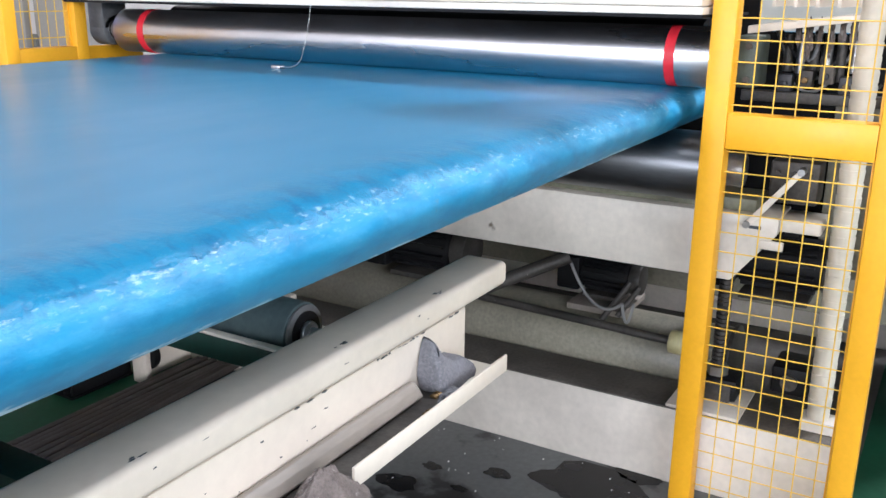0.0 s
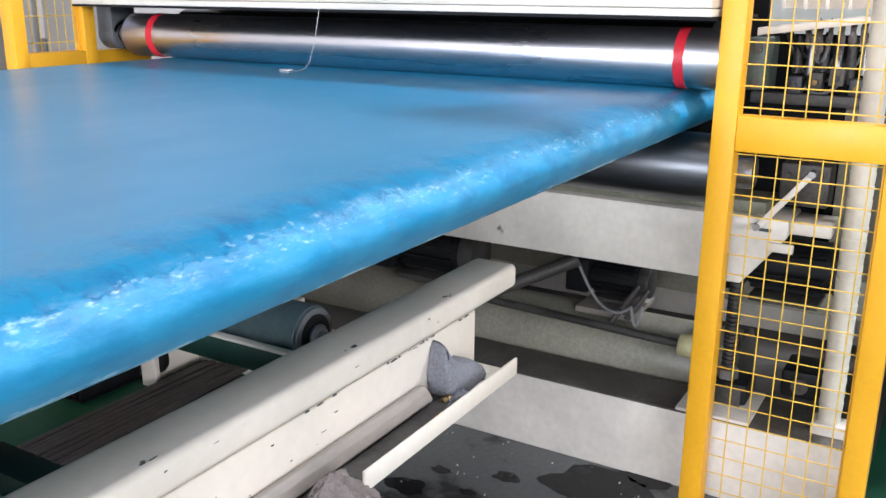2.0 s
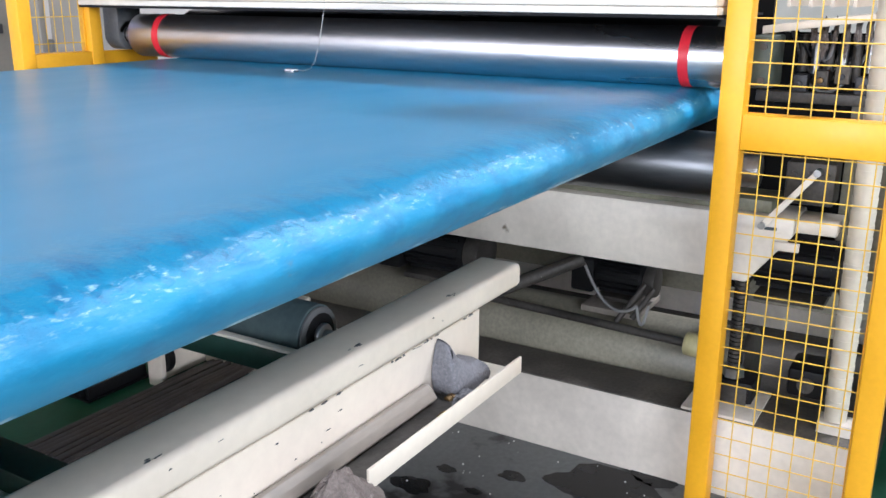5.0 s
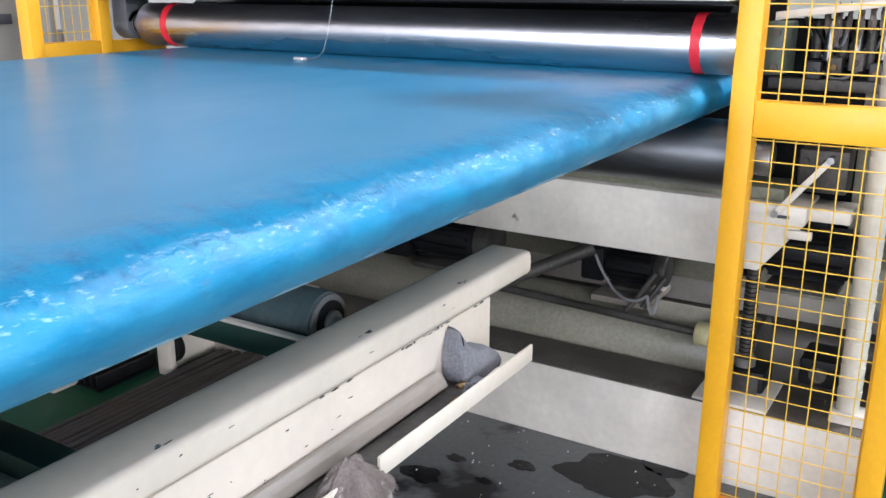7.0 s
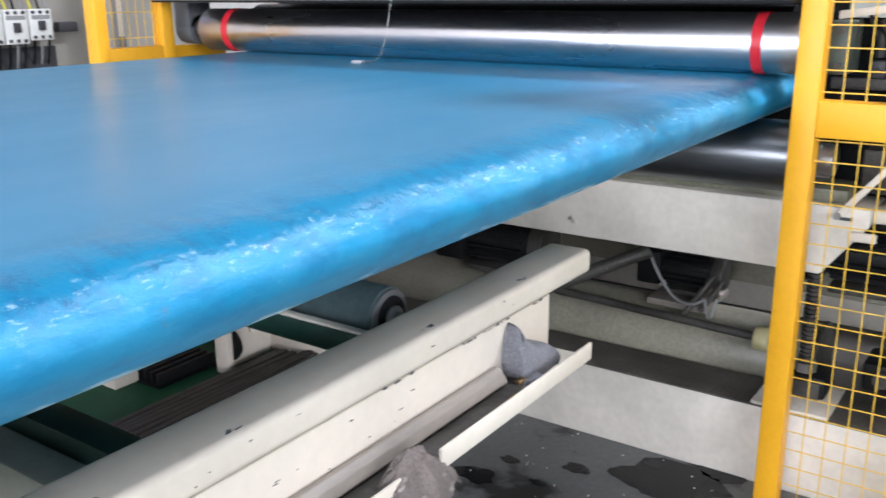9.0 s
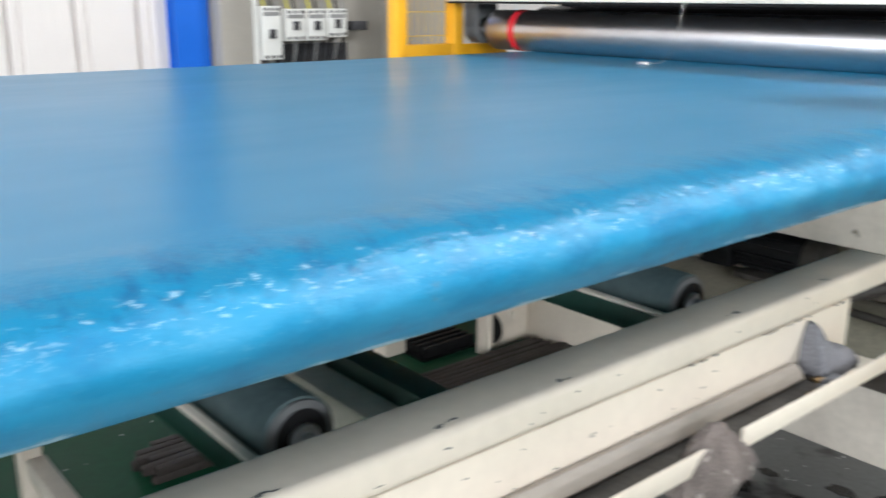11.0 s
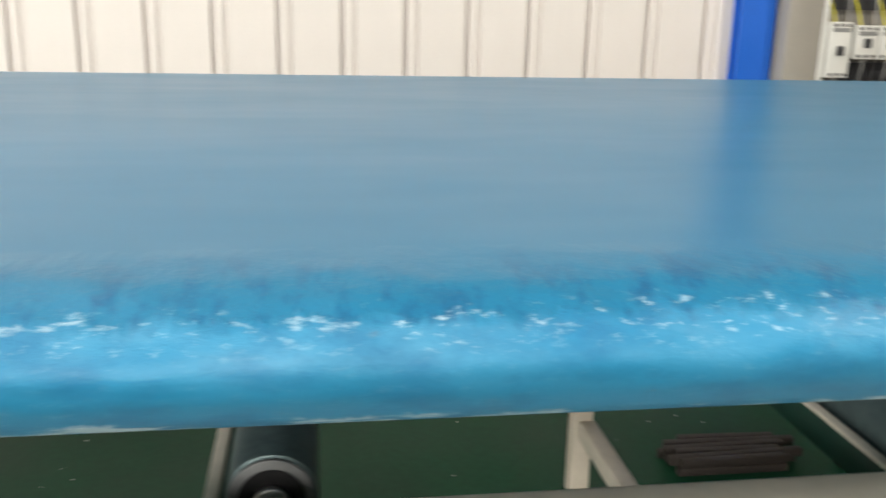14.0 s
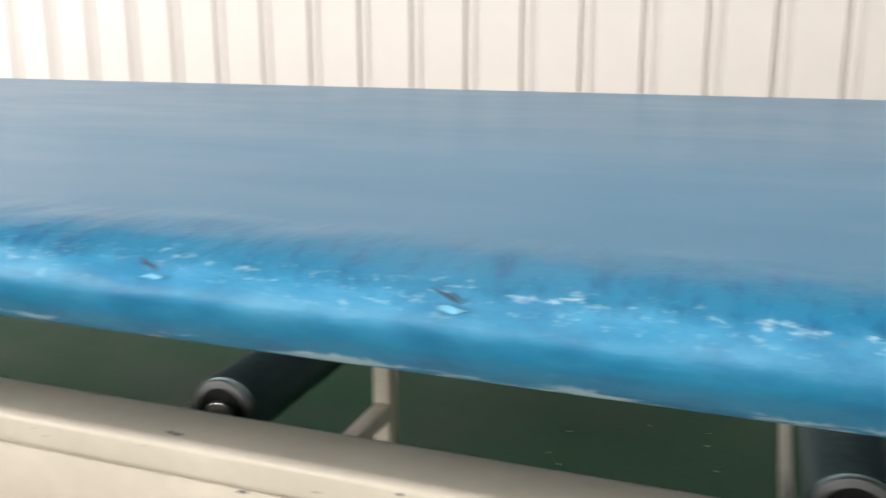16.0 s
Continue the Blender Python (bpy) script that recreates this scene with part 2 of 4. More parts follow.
def box(x0, x1, y0, y1, z0, z1, bevel=0.0, bm=None, seg=2):
    own = bm is None
    b = bmesh.new()
    bmesh.ops.create_cube(b, size=1)
    for v in b.verts:
        v.co = Vector(((x0 + x1) / 2 + v.co.x * (x1 - x0), (y0 + y1) / 2 + v.co.y * (y1 - y0), (z0 + z1) / 2 + v.co.z * (z1 - z0)))
    if bevel:
        bmesh.ops.bevel(b, geom=b.edges[:], offset=bevel, segments=seg, affect="EDGES", profile=0.5)
    return b if own else merge(bm, b)


def merge(bm, other):
    me = bpy.data.meshes.new("tmp")
    other.to_mesh(me)
    other.free()
    bm.from_mesh(me)
    bpy.data.meshes.remove(me)
    return bm


def cyl(p, q, r, seg=32, r2=None, bevel=0.0, bm=None):
    p, q = Vector(p), Vector(q)
    b = bmesh.new()
    d = q - p
    bmesh.ops.create_cone(b, cap_ends=True, segments=seg, radius1=r, radius2=r if r2 is None else r2, depth=d.length)
    if bevel:
        rim = [e for e in b.edges if abs(e.verts[0].co.z - e.verts[1].co.z) < 1e-6]
        bmesh.ops.bevel(b, geom=rim, offset=bevel, segments=2, affect="EDGES", profile=0.5)
    m = Matrix.Translation((p + q) / 2) @ d.to_track_quat("Z", "Y").to_matrix().to_4x4()
    bmesh.ops.transform(b, matrix=m, verts=b.verts)
    return b if bm is None else merge(bm, b)


def tube(points, r, seg=8):
    bm = bmesh.new()
    pts = [Vector(p) for p in points]
    rings = []
    for i, p in enumerate(pts):
        d = (pts[min(i + 1, len(pts) - 1)] - pts[max(i - 1, 0)]).normalized()
        u = d.orthogonal().normalized() if i == 0 else (rings_u - d * rings_u.dot(d)).normalized()
        rings_u = u
        v = d.cross(u)
        rings.append([bm.verts.new(p + r * (math.cos(a) * u + math.sin(a) * v)) for a in [2 * math.pi * k / seg for k in range(seg)]])
    for a, b in zip(rings, rings[1:]):
        for k in range(seg):
            bm.faces.new((a[k], a[(k + 1) % seg], b[(k + 1) % seg], b[k]))
    bm.faces.new(rings[0])
    bm.faces.new(rings[-1][::-1])
    return bm


def sag(a, b, drop, n=12):
    a, b = Vector(a), Vector(b)
    return [a.lerp(b, i / n) + Vector((0, 0, -drop * 4 * (i / n) * (1 - i / n))) for i in range(n + 1)]


def prism(profile, axis, a, b, bevel=0.0):
    """A closed profile of (u, v) swept along an axis: x -> (y, z), y -> (x, z), z -> (x, y)."""
    bm = bmesh.new()

    def at(u, v, w):
        return {"x": (w, u, v), "y": (u, w, v), "z": (u, v, w)}[axis]
    lo = [bm.verts.new(at(u, v, a)) for u, v in profile]
    hi = [bm.verts.new(at(u, v, b)) for u, v in profile]
    k = len(profile)
    for i in range(k):
        bm.faces.new((lo[i], lo[(i + 1) % k], hi[(i + 1) % k], hi[i]))
    bm.faces.new(lo[::-1])
    bm.faces.new(hi)
    if bevel:
        bmesh.ops.recalc_face_normals(bm, faces=bm.faces)
        bmesh.ops.bevel(bm, geom=bm.edges[:], offset=bevel, segments=2, affect="EDGES", profile=0.5)
    return bm


FLOOR = 0.03
TOP, BOTTOM = 1.151, 1.040
NEAR, FAR = 0.152, 2.10
SPEED = 0.067
PUDDLES = ((-0.100, 0.563, 0.030), (-0.029, 0.310, 0.130), (-0.164, 0.749, 0.025), (-0.290, 0.787, 0.050), (0.099, 0.204, 0.050), (-0.229, 0.618, 0.020))
CUTS = (-2.220, -1.925)

# ---------------------------------------------------------------- the hall
ob = obj("floor", box(-14, 9, -6.2, 4.5, -0.2, FLOOR), green_floor)
tagged(ob, "green epoxy-painted factory floor with oil marks", "floor", kind="structure")
ob = obj("floor_plate", box(-2.2, 0.112, -0.55, 1.25, FLOOR, FLOOR + 0.006), dark_floor)
tagged(ob, "oily dark grey floor area with wet stains", "floor", kind="structure")

RIB0, PITCH = -0.2125, 0.3155
# dark plate laid over the green floor as the shadow under the press
ob = obj("pit_plate", box(0.301, 1.54, -0.335, 2.4, FLOOR, FLOOR + 0.006), dark_iron)
tagged(ob, "dark plate standing in for the shadow on the floor under the press", "floor", kind="structure")
backing = obj("wall_north", box(-14, 9, 4.24, 4.44, FLOOR, 6.2), wall_white)
tagged(backing, "white ribbed steel sheet wall of the factory hall", "wall", kind="structure")
sheet_profile = [(0.0, 4.2)]
for u in (0.06, 0.12, 0.175):
    sheet_profile += [(u, 4.2), (u + 0.006, 4.2008), (u + 0.012, 4.2)]
sheet_profile += [(PITCH - 0.098, 4.2), (PITCH - 0.094, 4.232), (PITCH - 0.074, 4.232), (PITCH - 0.070, 4.2),
                  (PITCH - 0.036, 4.2), (PITCH - 0.032, 4.216), (PITCH - 0.018, 4.216), (PITCH - 0.012, 4.2), (PITCH - 0.001, 4.2), (PITCH - 0.001, 4.236), (0.0, 4.236)]
sheet_me = None
for k in range(-6, 38):
    if sheet_me is None:
        ob = obj("panel", prism(sheet_profile, "z", FLOOR, 5.2), wall_white, backing, smooth=0)
        sheet_me = ob.data
    else:
        ob = new("panel", sheet_me)
        ob.parent = backing
    ob.location = (RIB0 - k * PITCH - PITCH + 0.074, 0, 0)

south = bmesh.new()
for x0, x1, z0, z1 in ((-14, 9, FLOOR, 1.7), (-14, 9, 3.7, 6.2), (-14, -11.8, 1.7, 3.7), (-2.6, 9, 1.7, 3.7)):
    box(x0, x1, -6.2, -6.0, z0, z1, bm=south)
tagged(obj("wall_south", south, wall_plain), "pale plastered hall wall with a long window opening", "wall", kind="structure")
tagged(obj("wall_east", box(9, 9.2, -6.2, 4.44, FLOOR, 6.2), wall_plain), "pale plastered hall end wall", "wall", kind="structure")
west = bmesh.new()
for y0, y1, z0, z1 in ((-6.2, 4.44, FLOOR, 1.55), (-6.2, 4.44, 3.85, 6.2), (-6.2, -3.4, 1.55, 3.85), (3.8, 4.44, 1.55, 3.85)):
    box(-14.2, -14, y0, y1, z0, z1, bm=west)
tagged(obj("wall_west", west, wall_plain), "unseen pale plastered hall end wall with an added window opening", "wall", kind="structure")
tagged(obj("ceiling", box(-14.2, 9.2, -6.2, 4.44, 6.2, 6.4), roof_mat), "grey profiled steel roof lining", "ceiling", kind="structure")
for sx, sw, sy0, sy1 in ((-4.6, 0.75, -4.1, 4.0), (2.55, 0.45, -2.2, -1.3)):
    tagged(obj("skylight", box(sx - sw, sx + sw, sy0, sy1, 6.12, 6.19), glow), "translucent daylight strip in the roof", "skylight", kind="structure")

# column
col = bmesh.new()
box(-0.385, -0.195, 4.10, 4.115, FLOOR, 6.0, bm=col)
box(-0.385, -0.195, 4.18, 4.195, FLOOR, 6.0, bm=col)
box(-0.297, -0.283, 4.115, 4.18, FLOOR, 6.0, bm=col)
ob = obj("column", col, blue_paint)
tagged(ob, "blue painted steel column against the white wall", "column", kind="structure")


# ---------------------------------------------------------------- electrical cabinet, open
def cabinet():
    e = empty("electrical_cabinet", (0.45, 3.9, FLOOR))
    o = lambda b, n, m, lab="", par=e: part(n, shift(b, (-0.45, -3.9, -FLOOR)), m, par, lab)
    o(box(-0.185, 0.92, 4.06, 4.09, 0.13, 2.0), "back_panel", grey_paint)
    o(box(-0.185, 0.0, 3.98, 4.06, 0.13, 2.0, 0.004), "side_panel", grey_paint)
    o(box(0.90, 0.935, 3.90, 4.06, 0.13, 2.0, 0.004), "side_panel", grey_paint)
    o(box(-0.185, 0.935, 3.96, 4.09, 2.0, 2.03, 0.004), "top_panel", grey_paint)
    o(box(-0.185, 0.935, 3.96, 4.09, FLOOR, 0.13, 0.004), "plinth", plastic_dark)
    o(box(0.0, 0.022, 3.965, 3.98, 0.13, 2.0), "front_frame", plastic_white, "pale folded door edge")
    o(box(0.165, 0.62, 4.02, 4.058, 0.95, 1.095), "cable_duct", plastic_dark)
    o(box(0.03, 0.62, 4.03, 4.058, 1.36, 1.42), "cable_duct", plastic_dark)
    for i, (x0, x1, z0, z1) in enumerate(((0.035, 0.155, 1.02, 1.30), (0.18, 0.305, 1.115, 1.285), (0.315, 0.44, 1.115, 1.285), (0.45, 0.575, 1.13, 1.285))):
        brk = o(box(x0, x1, 3.95, 4.03, z0, z1, 0.004), "breaker", plastic_white, "white moulded-case circuit breaker")
        o(box((x0 + x1) / 2 - 0.018, (x0 + x1) / 2 + 0.018, 3.935, 3.949, (z0 + z1) / 2 - 0.028, (z0 + z1) / 2 + 0.02, 0.003), "toggle", plastic_dark, "", brk)
        o(box(x0 + 0.012, x1 - 0.012, 3.946, 3.949, z1 - 0.05, z1 - 0.03), "label_strip", cable_grey, "", brk)
        for s in range(3):
            sx = x0 + 0.022 + s * (x1 - x0 - 0.044) / 2
            o(cyl((sx, 3.944, z1 - 0.016), (sx, 3.951, z1 - 0.016), 0.009, 12), "terminal", plastic_dark, "", brk)
            o(cyl((sx, 3.944, z0 + 0.016), (sx, 3.951, z0 + 0.016), 0.009, 12), "terminal", plastic_dark, "", brk)
            o(tube(sag((sx, 3.96, z1), (sx + 0.03 * (s - 1), 4.03, z1 + 0.16), -0.02, 6), 0.006, 6), "wire", (cable_yellow, black, cable_grey)[s], "")
            o(tube(sag((sx, 3.96, z0), (sx + 0.02, 4.03, z0 - 0.13), 0.02, 6), 0.006, 6), "wire", (black, cable_grey, black)[s], "")
    o(box(0.63, 0.74, 3.98, 4.03, 1.165, 1.215, 0.004), "latch", plastic_dark, "dark latch block")
    # open door folded back beside the cabinet
    door = o(box(0.955, 0.985, 3.30, 3.89, 0.15, 1.98, 0.006), "door", grey_paint, "grey cabinet door standing open")
    for z in (0.4, 1.05, 1.7):
        o(box(0.935, 0.955, 3.87, 3.91, z, z + 0.08, 0.003), "hinge", steel_dull, "", door)
    tagged(e, "open grey electrical cabinet with white circuit breakers", "electrical cabinet")


def shift(b, d):
    bmesh.ops.translate(b, vec=Vector(d), verts=b.verts)
    return b


cabinet()


# ---------------------------------------------------------------- yellow mesh guards
def guard(name, label, y0, y1, z0, z1, rails, post, cell, place, cell_z=0):
    """A framed mesh panel in the plane x = 0 of its own space, then placed."""
    e = empty(name)
    part("post", box(-0.03, 0.03, y0, y0 + post, z0, z1, 0.004), yellow, e)
    part("post", box(-0.03, 0.03, y1 - post, y1, z0, z1, 0.004), yellow, e)
    for ra, rb in rails:
        part("rail", box(-0.028, 0.028, y0 + post, y1 - post, ra, rb, 0.004), yellow, e)
    for ra, rb in zip(rails, rails[1:]):
        lo, hi = ra[1], rb[0]
        mesh = part("mesh_panel", box(-0.004, 0.004, y0 + post, y0 + post + 0.006, lo, hi), yellow, e, "yellow welded wire mesh")
        y = y0 + post + cell * 0.62
        while y < y1 - post:
            part("wire", cyl((0.0, y, lo), (0.0, y, hi), 0.0016, 6), yellow_wire, mesh)
            y += cell
        cell_z = cell_z or cell
        z = lo + cell_z * 0.35
        while z < hi:
            part("wire", cyl((0.004, y0 + post, z), (0.004, y1 - post, z), 0.0016, 6), yellow_wire, mesh)
            z += cell_z
    e.matrix_world = place
    return tagged(e, label, "guard fence", group="machine guard fences")


guard("guard_fence", "yellow steel guard frame with wire mesh beside the rollers", -0.355, 0.085, FLOOR, 2.2,
      ((FLOOR + 0.001, 0.05), (1.027, 1.111), (2.12, 2.2)), 0.057, 0.05, pose(0, 0, 0))
# its mate on the far side of the machine
guard("guard_fence", "yellow steel guard frame with wire mesh on the far side", -0.165, 0.165, FLOOR, 2.2,
      ((0.10, 0.16), (1.075, 1.172), (2.12, 2.2)), 0.05, 0.034, pose(-0.125, 2.36, 0, 0, 0, 90), 0.09)
ob = obj("guard_plate", box(0.045, 0.36, 2.41, 2.44, 1.02, 1.165, 0.004), yellow)
part("foot", box(0.10, 0.15, 2.412, 2.438, FLOOR, 1.02, 0.003), yellow, ob)
tagged(ob, "yellow sheet guard plate beside the far roller bearing", "guard plate")


# ---------------------------------------------------------------- rollers
def roller(name, label, x, z, r, y0, y1, bands, mate, seg=96):
    e = empty(name, (x, 0, z))
    part("shell", cyl((0, y0, 0), (0, y1, 0), r, seg, bevel=0.004), mate, e)
    part("journal", cyl((0, y0 - 0.09, 0), (0, y0, 0), r * 0.45, 32), steel_dull, e)
    part("journal", cyl((0, y1, 0), (0, y1 + 0.09, 0), r * 0.45, 32), steel_dull, e)
    for b0, b1 in bands:
        part("tape_band", cyl((0, b0, 0), (0, b1, 0), r + 0.0012, seg), red, e, "red adhesive tape band")
    return tagged(e, label, "roller")


RX = 0.15
upper = roller("nip_roller", "polished steel nip roller with red tape bands", RX, 1.2265, 0.076, 0.10, 2.24, ((0.196, 0.222), (2.085, 2.115)), steel)
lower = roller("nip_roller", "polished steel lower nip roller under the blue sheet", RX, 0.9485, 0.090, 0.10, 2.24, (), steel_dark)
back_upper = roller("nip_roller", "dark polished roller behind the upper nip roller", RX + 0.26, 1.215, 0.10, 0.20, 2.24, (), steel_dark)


def bearing(y0, y1, z, r, label):
    e = empty("bearing_housing", (RX, (y0 + y1) / 2, z))
    c = (RX, (y0 + y1) / 2, z)
    sh = lambda b: shift(b, (-c[0], -c[1], -c[2]))
    part("housing", sh(cyl((RX, y0, z), (RX, y1, z), r, 40, bevel=0.006)), cast_grey, e)
    part("base", sh(box(RX - r, RX + r, y0, y1, z, z + r + 0.05, 0.008)), cast_grey, e)
    for k in range(3):
        part("seal_ring", sh(cyl((RX, y0 - 0.012 * (k + 1), z), (RX, y0 - 0.012 * k - 0.004, z), r * (0.62 - 0.05 * k), 32)), black, e)
    tagged(e, label, "bearing", group="roller bearings")


bearing(2.31, 2.39, 1.2265, 0.056, "grey cast bearing housing of the upper roller")
bearing(2.30, 2.40, 0.9485, 0.07, "grey cast bearing housing of the lower roller")

# idlers under the sheet
idler = empty("idler_roller", (-1.15, 0.40, 0.862))
part("shell", cyl((0, 0.0, 0), (0, 1.7, 0), 0.047, 48, bevel=0.003), idler_mat, idler)
ring = bmesh.new()
cyl((0, -0.006, 0), (0, -0.0005, 0), 0.044, 40, bevel=0.002, bm=ring)
part("end_cap", ring, cast_grey, idler, "dull grey rim")
part("end_recess", cyl((0, -0.008, 0), (0, -0.0065, 0), 0.034, 40), black, idler, "dark recessed end")
part("bearing", cyl((0, -0.018, 0), (0, -0.0085, 0), 0.019, 24, bevel=0.003), steel, idler)
part("axle", cyl((0, -0.07, 0), (0, -0.0185, 0), 0.010, 16), steel_dull, idler)
part("axle", cyl((0, 1.7, 0), (0, 1.78, 0), 0.010, 16), steel_dull, idler)
tagged(idler, "grey-green steel idler roller with recessed end", "idler roller", group="idler rollers under the sheet")
idlers = [idler]
for k in range(1, 7):
    idlers.append(copy_thing(idler, pose(-1.15 - 0.74 * k, 0.40, 0.862)))
# flat bars beside the idlers, green sides and a cream strip on the top edge
for k in range(5):
    ob = obj("idler_bar", box(-0.006, 0.006, -0.03, 1.84, -0.026, 0.014, 0.002), bar_shade_green)
    part("top_edge", box(-0.0075, 0.0075, -0.03, 1.84, 0.0145, 0.0205, 0.002), cream_dirty, ob, "cream strip on the top edge")
    ob.location = (-1.15 - 0.74 * k - 0.062, 0.37, 0.835)
    tagged(ob, "narrow dark green flat bar with a cream top edge", "bar", group="bars beside the idlers")

# ---------------------------------------------------------------- the long side beam with its tray
BX0, BX1 = -8.2, -0.748


def flake(bm, o, u, v, n, w, h, rr):
    """An irregular thin flake lying on a face: o its corner, u and v along the face, n out of it."""
    o, u, v, n = Vector(o), Vector(u), Vector(v), Vector(n)
    k = 9
    ring = []
    for i in range(k):
        a = 2 * math.pi * i / k
        q = rr.uniform(0.35, 1.0)
        ring.append(o + u * (w * 0.5 * (1 + q * math.cos(a))) + v * (h * 0.5 * (1 + q * math.sin(a))))
    lo = [bm.verts.new(p) for p in ring]
    hi = [bm.verts.new(p + n * 0.0005) for p in ring]
    bm.faces.new(hi)
    for i in range(k):
        bm.faces.new((lo[i], lo[(i + 1) % k], hi[(i + 1) % k], hi[i]))


def side_beam():
    e = empty("side_beam", (0, 0, FLOOR))
    dn = lambda b: shift(b, (0, 0, -FLOOR))
    part("top_flange", dn(box(BX0, BX1, 0.238, 0.326, 0.857, 0.902, 0.011, seg=4)), cream, e)
    web = part("web", dn(box(BX0, -0.90, 0.243, 0.321, 0.752, 0.8565, 0.002)), cream, e)
    seam = bmesh.new()
    rnd = random.Random(4)
    ex, ez, ey = (1, 0, 0), (0, 0, 1), (0, -1, 0)
    for a, b, n in ((-1.18, -1.02, 16), (-0.99, -0.93, 5), (-1.4, -1.3, 5), (-2.4, -2.2, 4), (-3.3, -3.0, 4)):
        for k in range(n):
            flake(seam, (rnd.uniform(a, b), 0.243, 0.853 + rnd.uniform(-0.001, 0.001)), ex, ez, ey, rnd.uniform(0.004, 0.02), rnd.uniform(0.0015, 0.005), rnd)
    part("chipped_seam", dn(seam), ink, web, "dark chipped paint along the seam")
    chips = bmesh.new()
    for k in range(24):
        flake(chips, (rnd.uniform(-3.6, -0.95), 0.238, rnd.uniform(0.868, 0.890)), ex, ez, ey, rnd.uniform(0.003, 0.014), rnd.uniform(0.001, 0.004), rnd)
    for k in range(20):
        flake(chips, (rnd.uniform(-2.4, -0.95), 0.243, rnd.uniform(0.77, 0.845)), ex, ez, ey, rnd.uniform(0.003, 0.016), rnd.uniform(0.001, 0.003), rnd)
    for cx in (-1.80, -1.62, -2.02, -2.28, -2.8, -3.35, -1.25, -0.98):
        for j in range(4):
            flake(chips, (cx + rnd.uniform(-0.012, 0.012), 0.247 + rnd.uniform(0, 0.009), 0.902), ex, (0, 1, 0), ez, rnd.uniform(0.006, 0.02), rnd.uniform(0.002, 0.006), rnd)
    part("paint_chip", dn(chips), ink, e, "dark chips in the cream paint")
    tray = part("tray", dn(box(BX0, -0.90, 0.165, 0.242, 0.756, 0.760)), cream_dirty, e, "dirty cream tray below the beam")
    part("grime", dn(box(-4.0, -1.02, 0.166, 0.2415, 0.7603, 0.7640, 0.001)), dark_iron, tray, "dark oily grime")
    part("lip", dn(box(-1.345, -0.90, 0.160, 0.1648, 0.756, 0.786, 0.001)), cream, tray)
    part("lip", dn(box(BX0, -1.43, 0.160, 0.1648, 0.756, 0.786, 0.001)), cream, tray)
    for lx in (-1.6, -3.9, -6.2):
        part("leg", dn(box(lx - 0.05, lx + 0.05, 0.245, 0.319, FLOOR, 0.7518, 0.006)), cream, e)
    tagged(e, "long cream-painted steel side beam with chipped edges", "machine beam")


side_beam()
far_beam = obj("side_beam", box(BX0, -0.40, 2.12, 2.22, 0.72, 0.90, 0.010), cream)
for lx in (-0.46, -8.1):
    part("leg", box(lx - 0.05, lx + 0.05, 2.13, 2.21, FLOOR, 0.72, 0.006), cream, far_beam)
tagged(far_beam, "cream-painted far side beam of the conveyor frame", "machine beam")

# cross beams low under the sheet
for bx in (-1.57,):
    ob = obj("cross_beam", box(bx, bx + 0.075, 0.3265, 2.1195, 0.58, 0.655, 0.006), cream_dirty)
    # a dark box takes the place of the shade beside the beam
    part("shade_strip", box(bx + 0.0755, bx + 0.14, 0.3265, 2.1195, 0.62, 0.690, 0.004), bar_shade_green, ob, "dark green strip standing in for the shade along the beam")
    tagged(ob, "cream steel cross beam between the side beams", "cross beam", group="low cross beams")
ob = obj("cross_beam", box(0.05, 0.11, 1.46, 1.94, FLOOR, 0.36, 0.006), cream)
part("end_plate", box(-0.147, 0.11, 1.941, 1.96, FLOOR, 0.36, 0.003), cream, ob, "cream end plate with a bolt")
part("bolt", cyl((-0.04, 1.928, 0.155), (-0.04, 1.9405, 0.155), 0.016, 20, bevel=0.003), cream_dirty, ob)
part("bush", cyl((-0.149, 1.93, 0.13), (-0.177, 1.93, 0.13), 0.06, 24, bevel=0.004), black, ob, "black round bush")
part("side_plate", box(-0.202, -0.179, 1.89, 1.96, FLOOR, 0.26, 0.003), cream, ob)
tagged(ob, "cream floor beam with a bolted end plate", "cross beam", group="low cross beams")
for px in (-1.865, -3.74, -5.62):
    ob = obj("support_post", box(px - 0.033, px + 0.020, 1.72, 1.78, FLOOR, 0.70, 0.005), cream)
    part("arm", box(px - 0.024, px + 0.024, 0.75, 1.7195, 0.215, 0.265, 0.005), cream_dirty, ob)
    tagged(ob, "cream square support post with a low arm", "post", group="support posts under the sheet")

# bundles of dark bars on the floor
rnd = random.Random(11)
for bx0, bx1, by, n in ((-1.05, 0.05, 1.66, 7), (-1.57, -1.13, 1.80, 6)):
    e = empty("bar_bundle", ((bx0 + bx1) / 2, by, FLOOR))
    for k in range(n * 2):
        j = k % n
        w = 0.024
        x0, x1 = bx0 + rnd.uniform(0, 0.08), bx1 - rnd.uniform(0, 0.08)
        b = box(x0, x1, by + j * 0.027, by + j * 0.027 + w, FLOOR + 0.026 * (k // n), FLOOR + 0.0255 + 0.026 * (k // n) , 0.002)
        b = shift(b, (-(bx0 + bx1) / 2, -by, -FLOOR))
        if k >= n:
            bmesh.ops.rotate(b, cent=(0, 0.027 * j, 0), matrix=Matrix.Rotation(rnd.uniform(-0.05, 0.05), 3, "Z"), verts=b.verts)
        part("bar", b, rust, e)
    tagged(e, "bundle of dark brown steel bars on the green floor", "bar bundle", group="bar bundles")

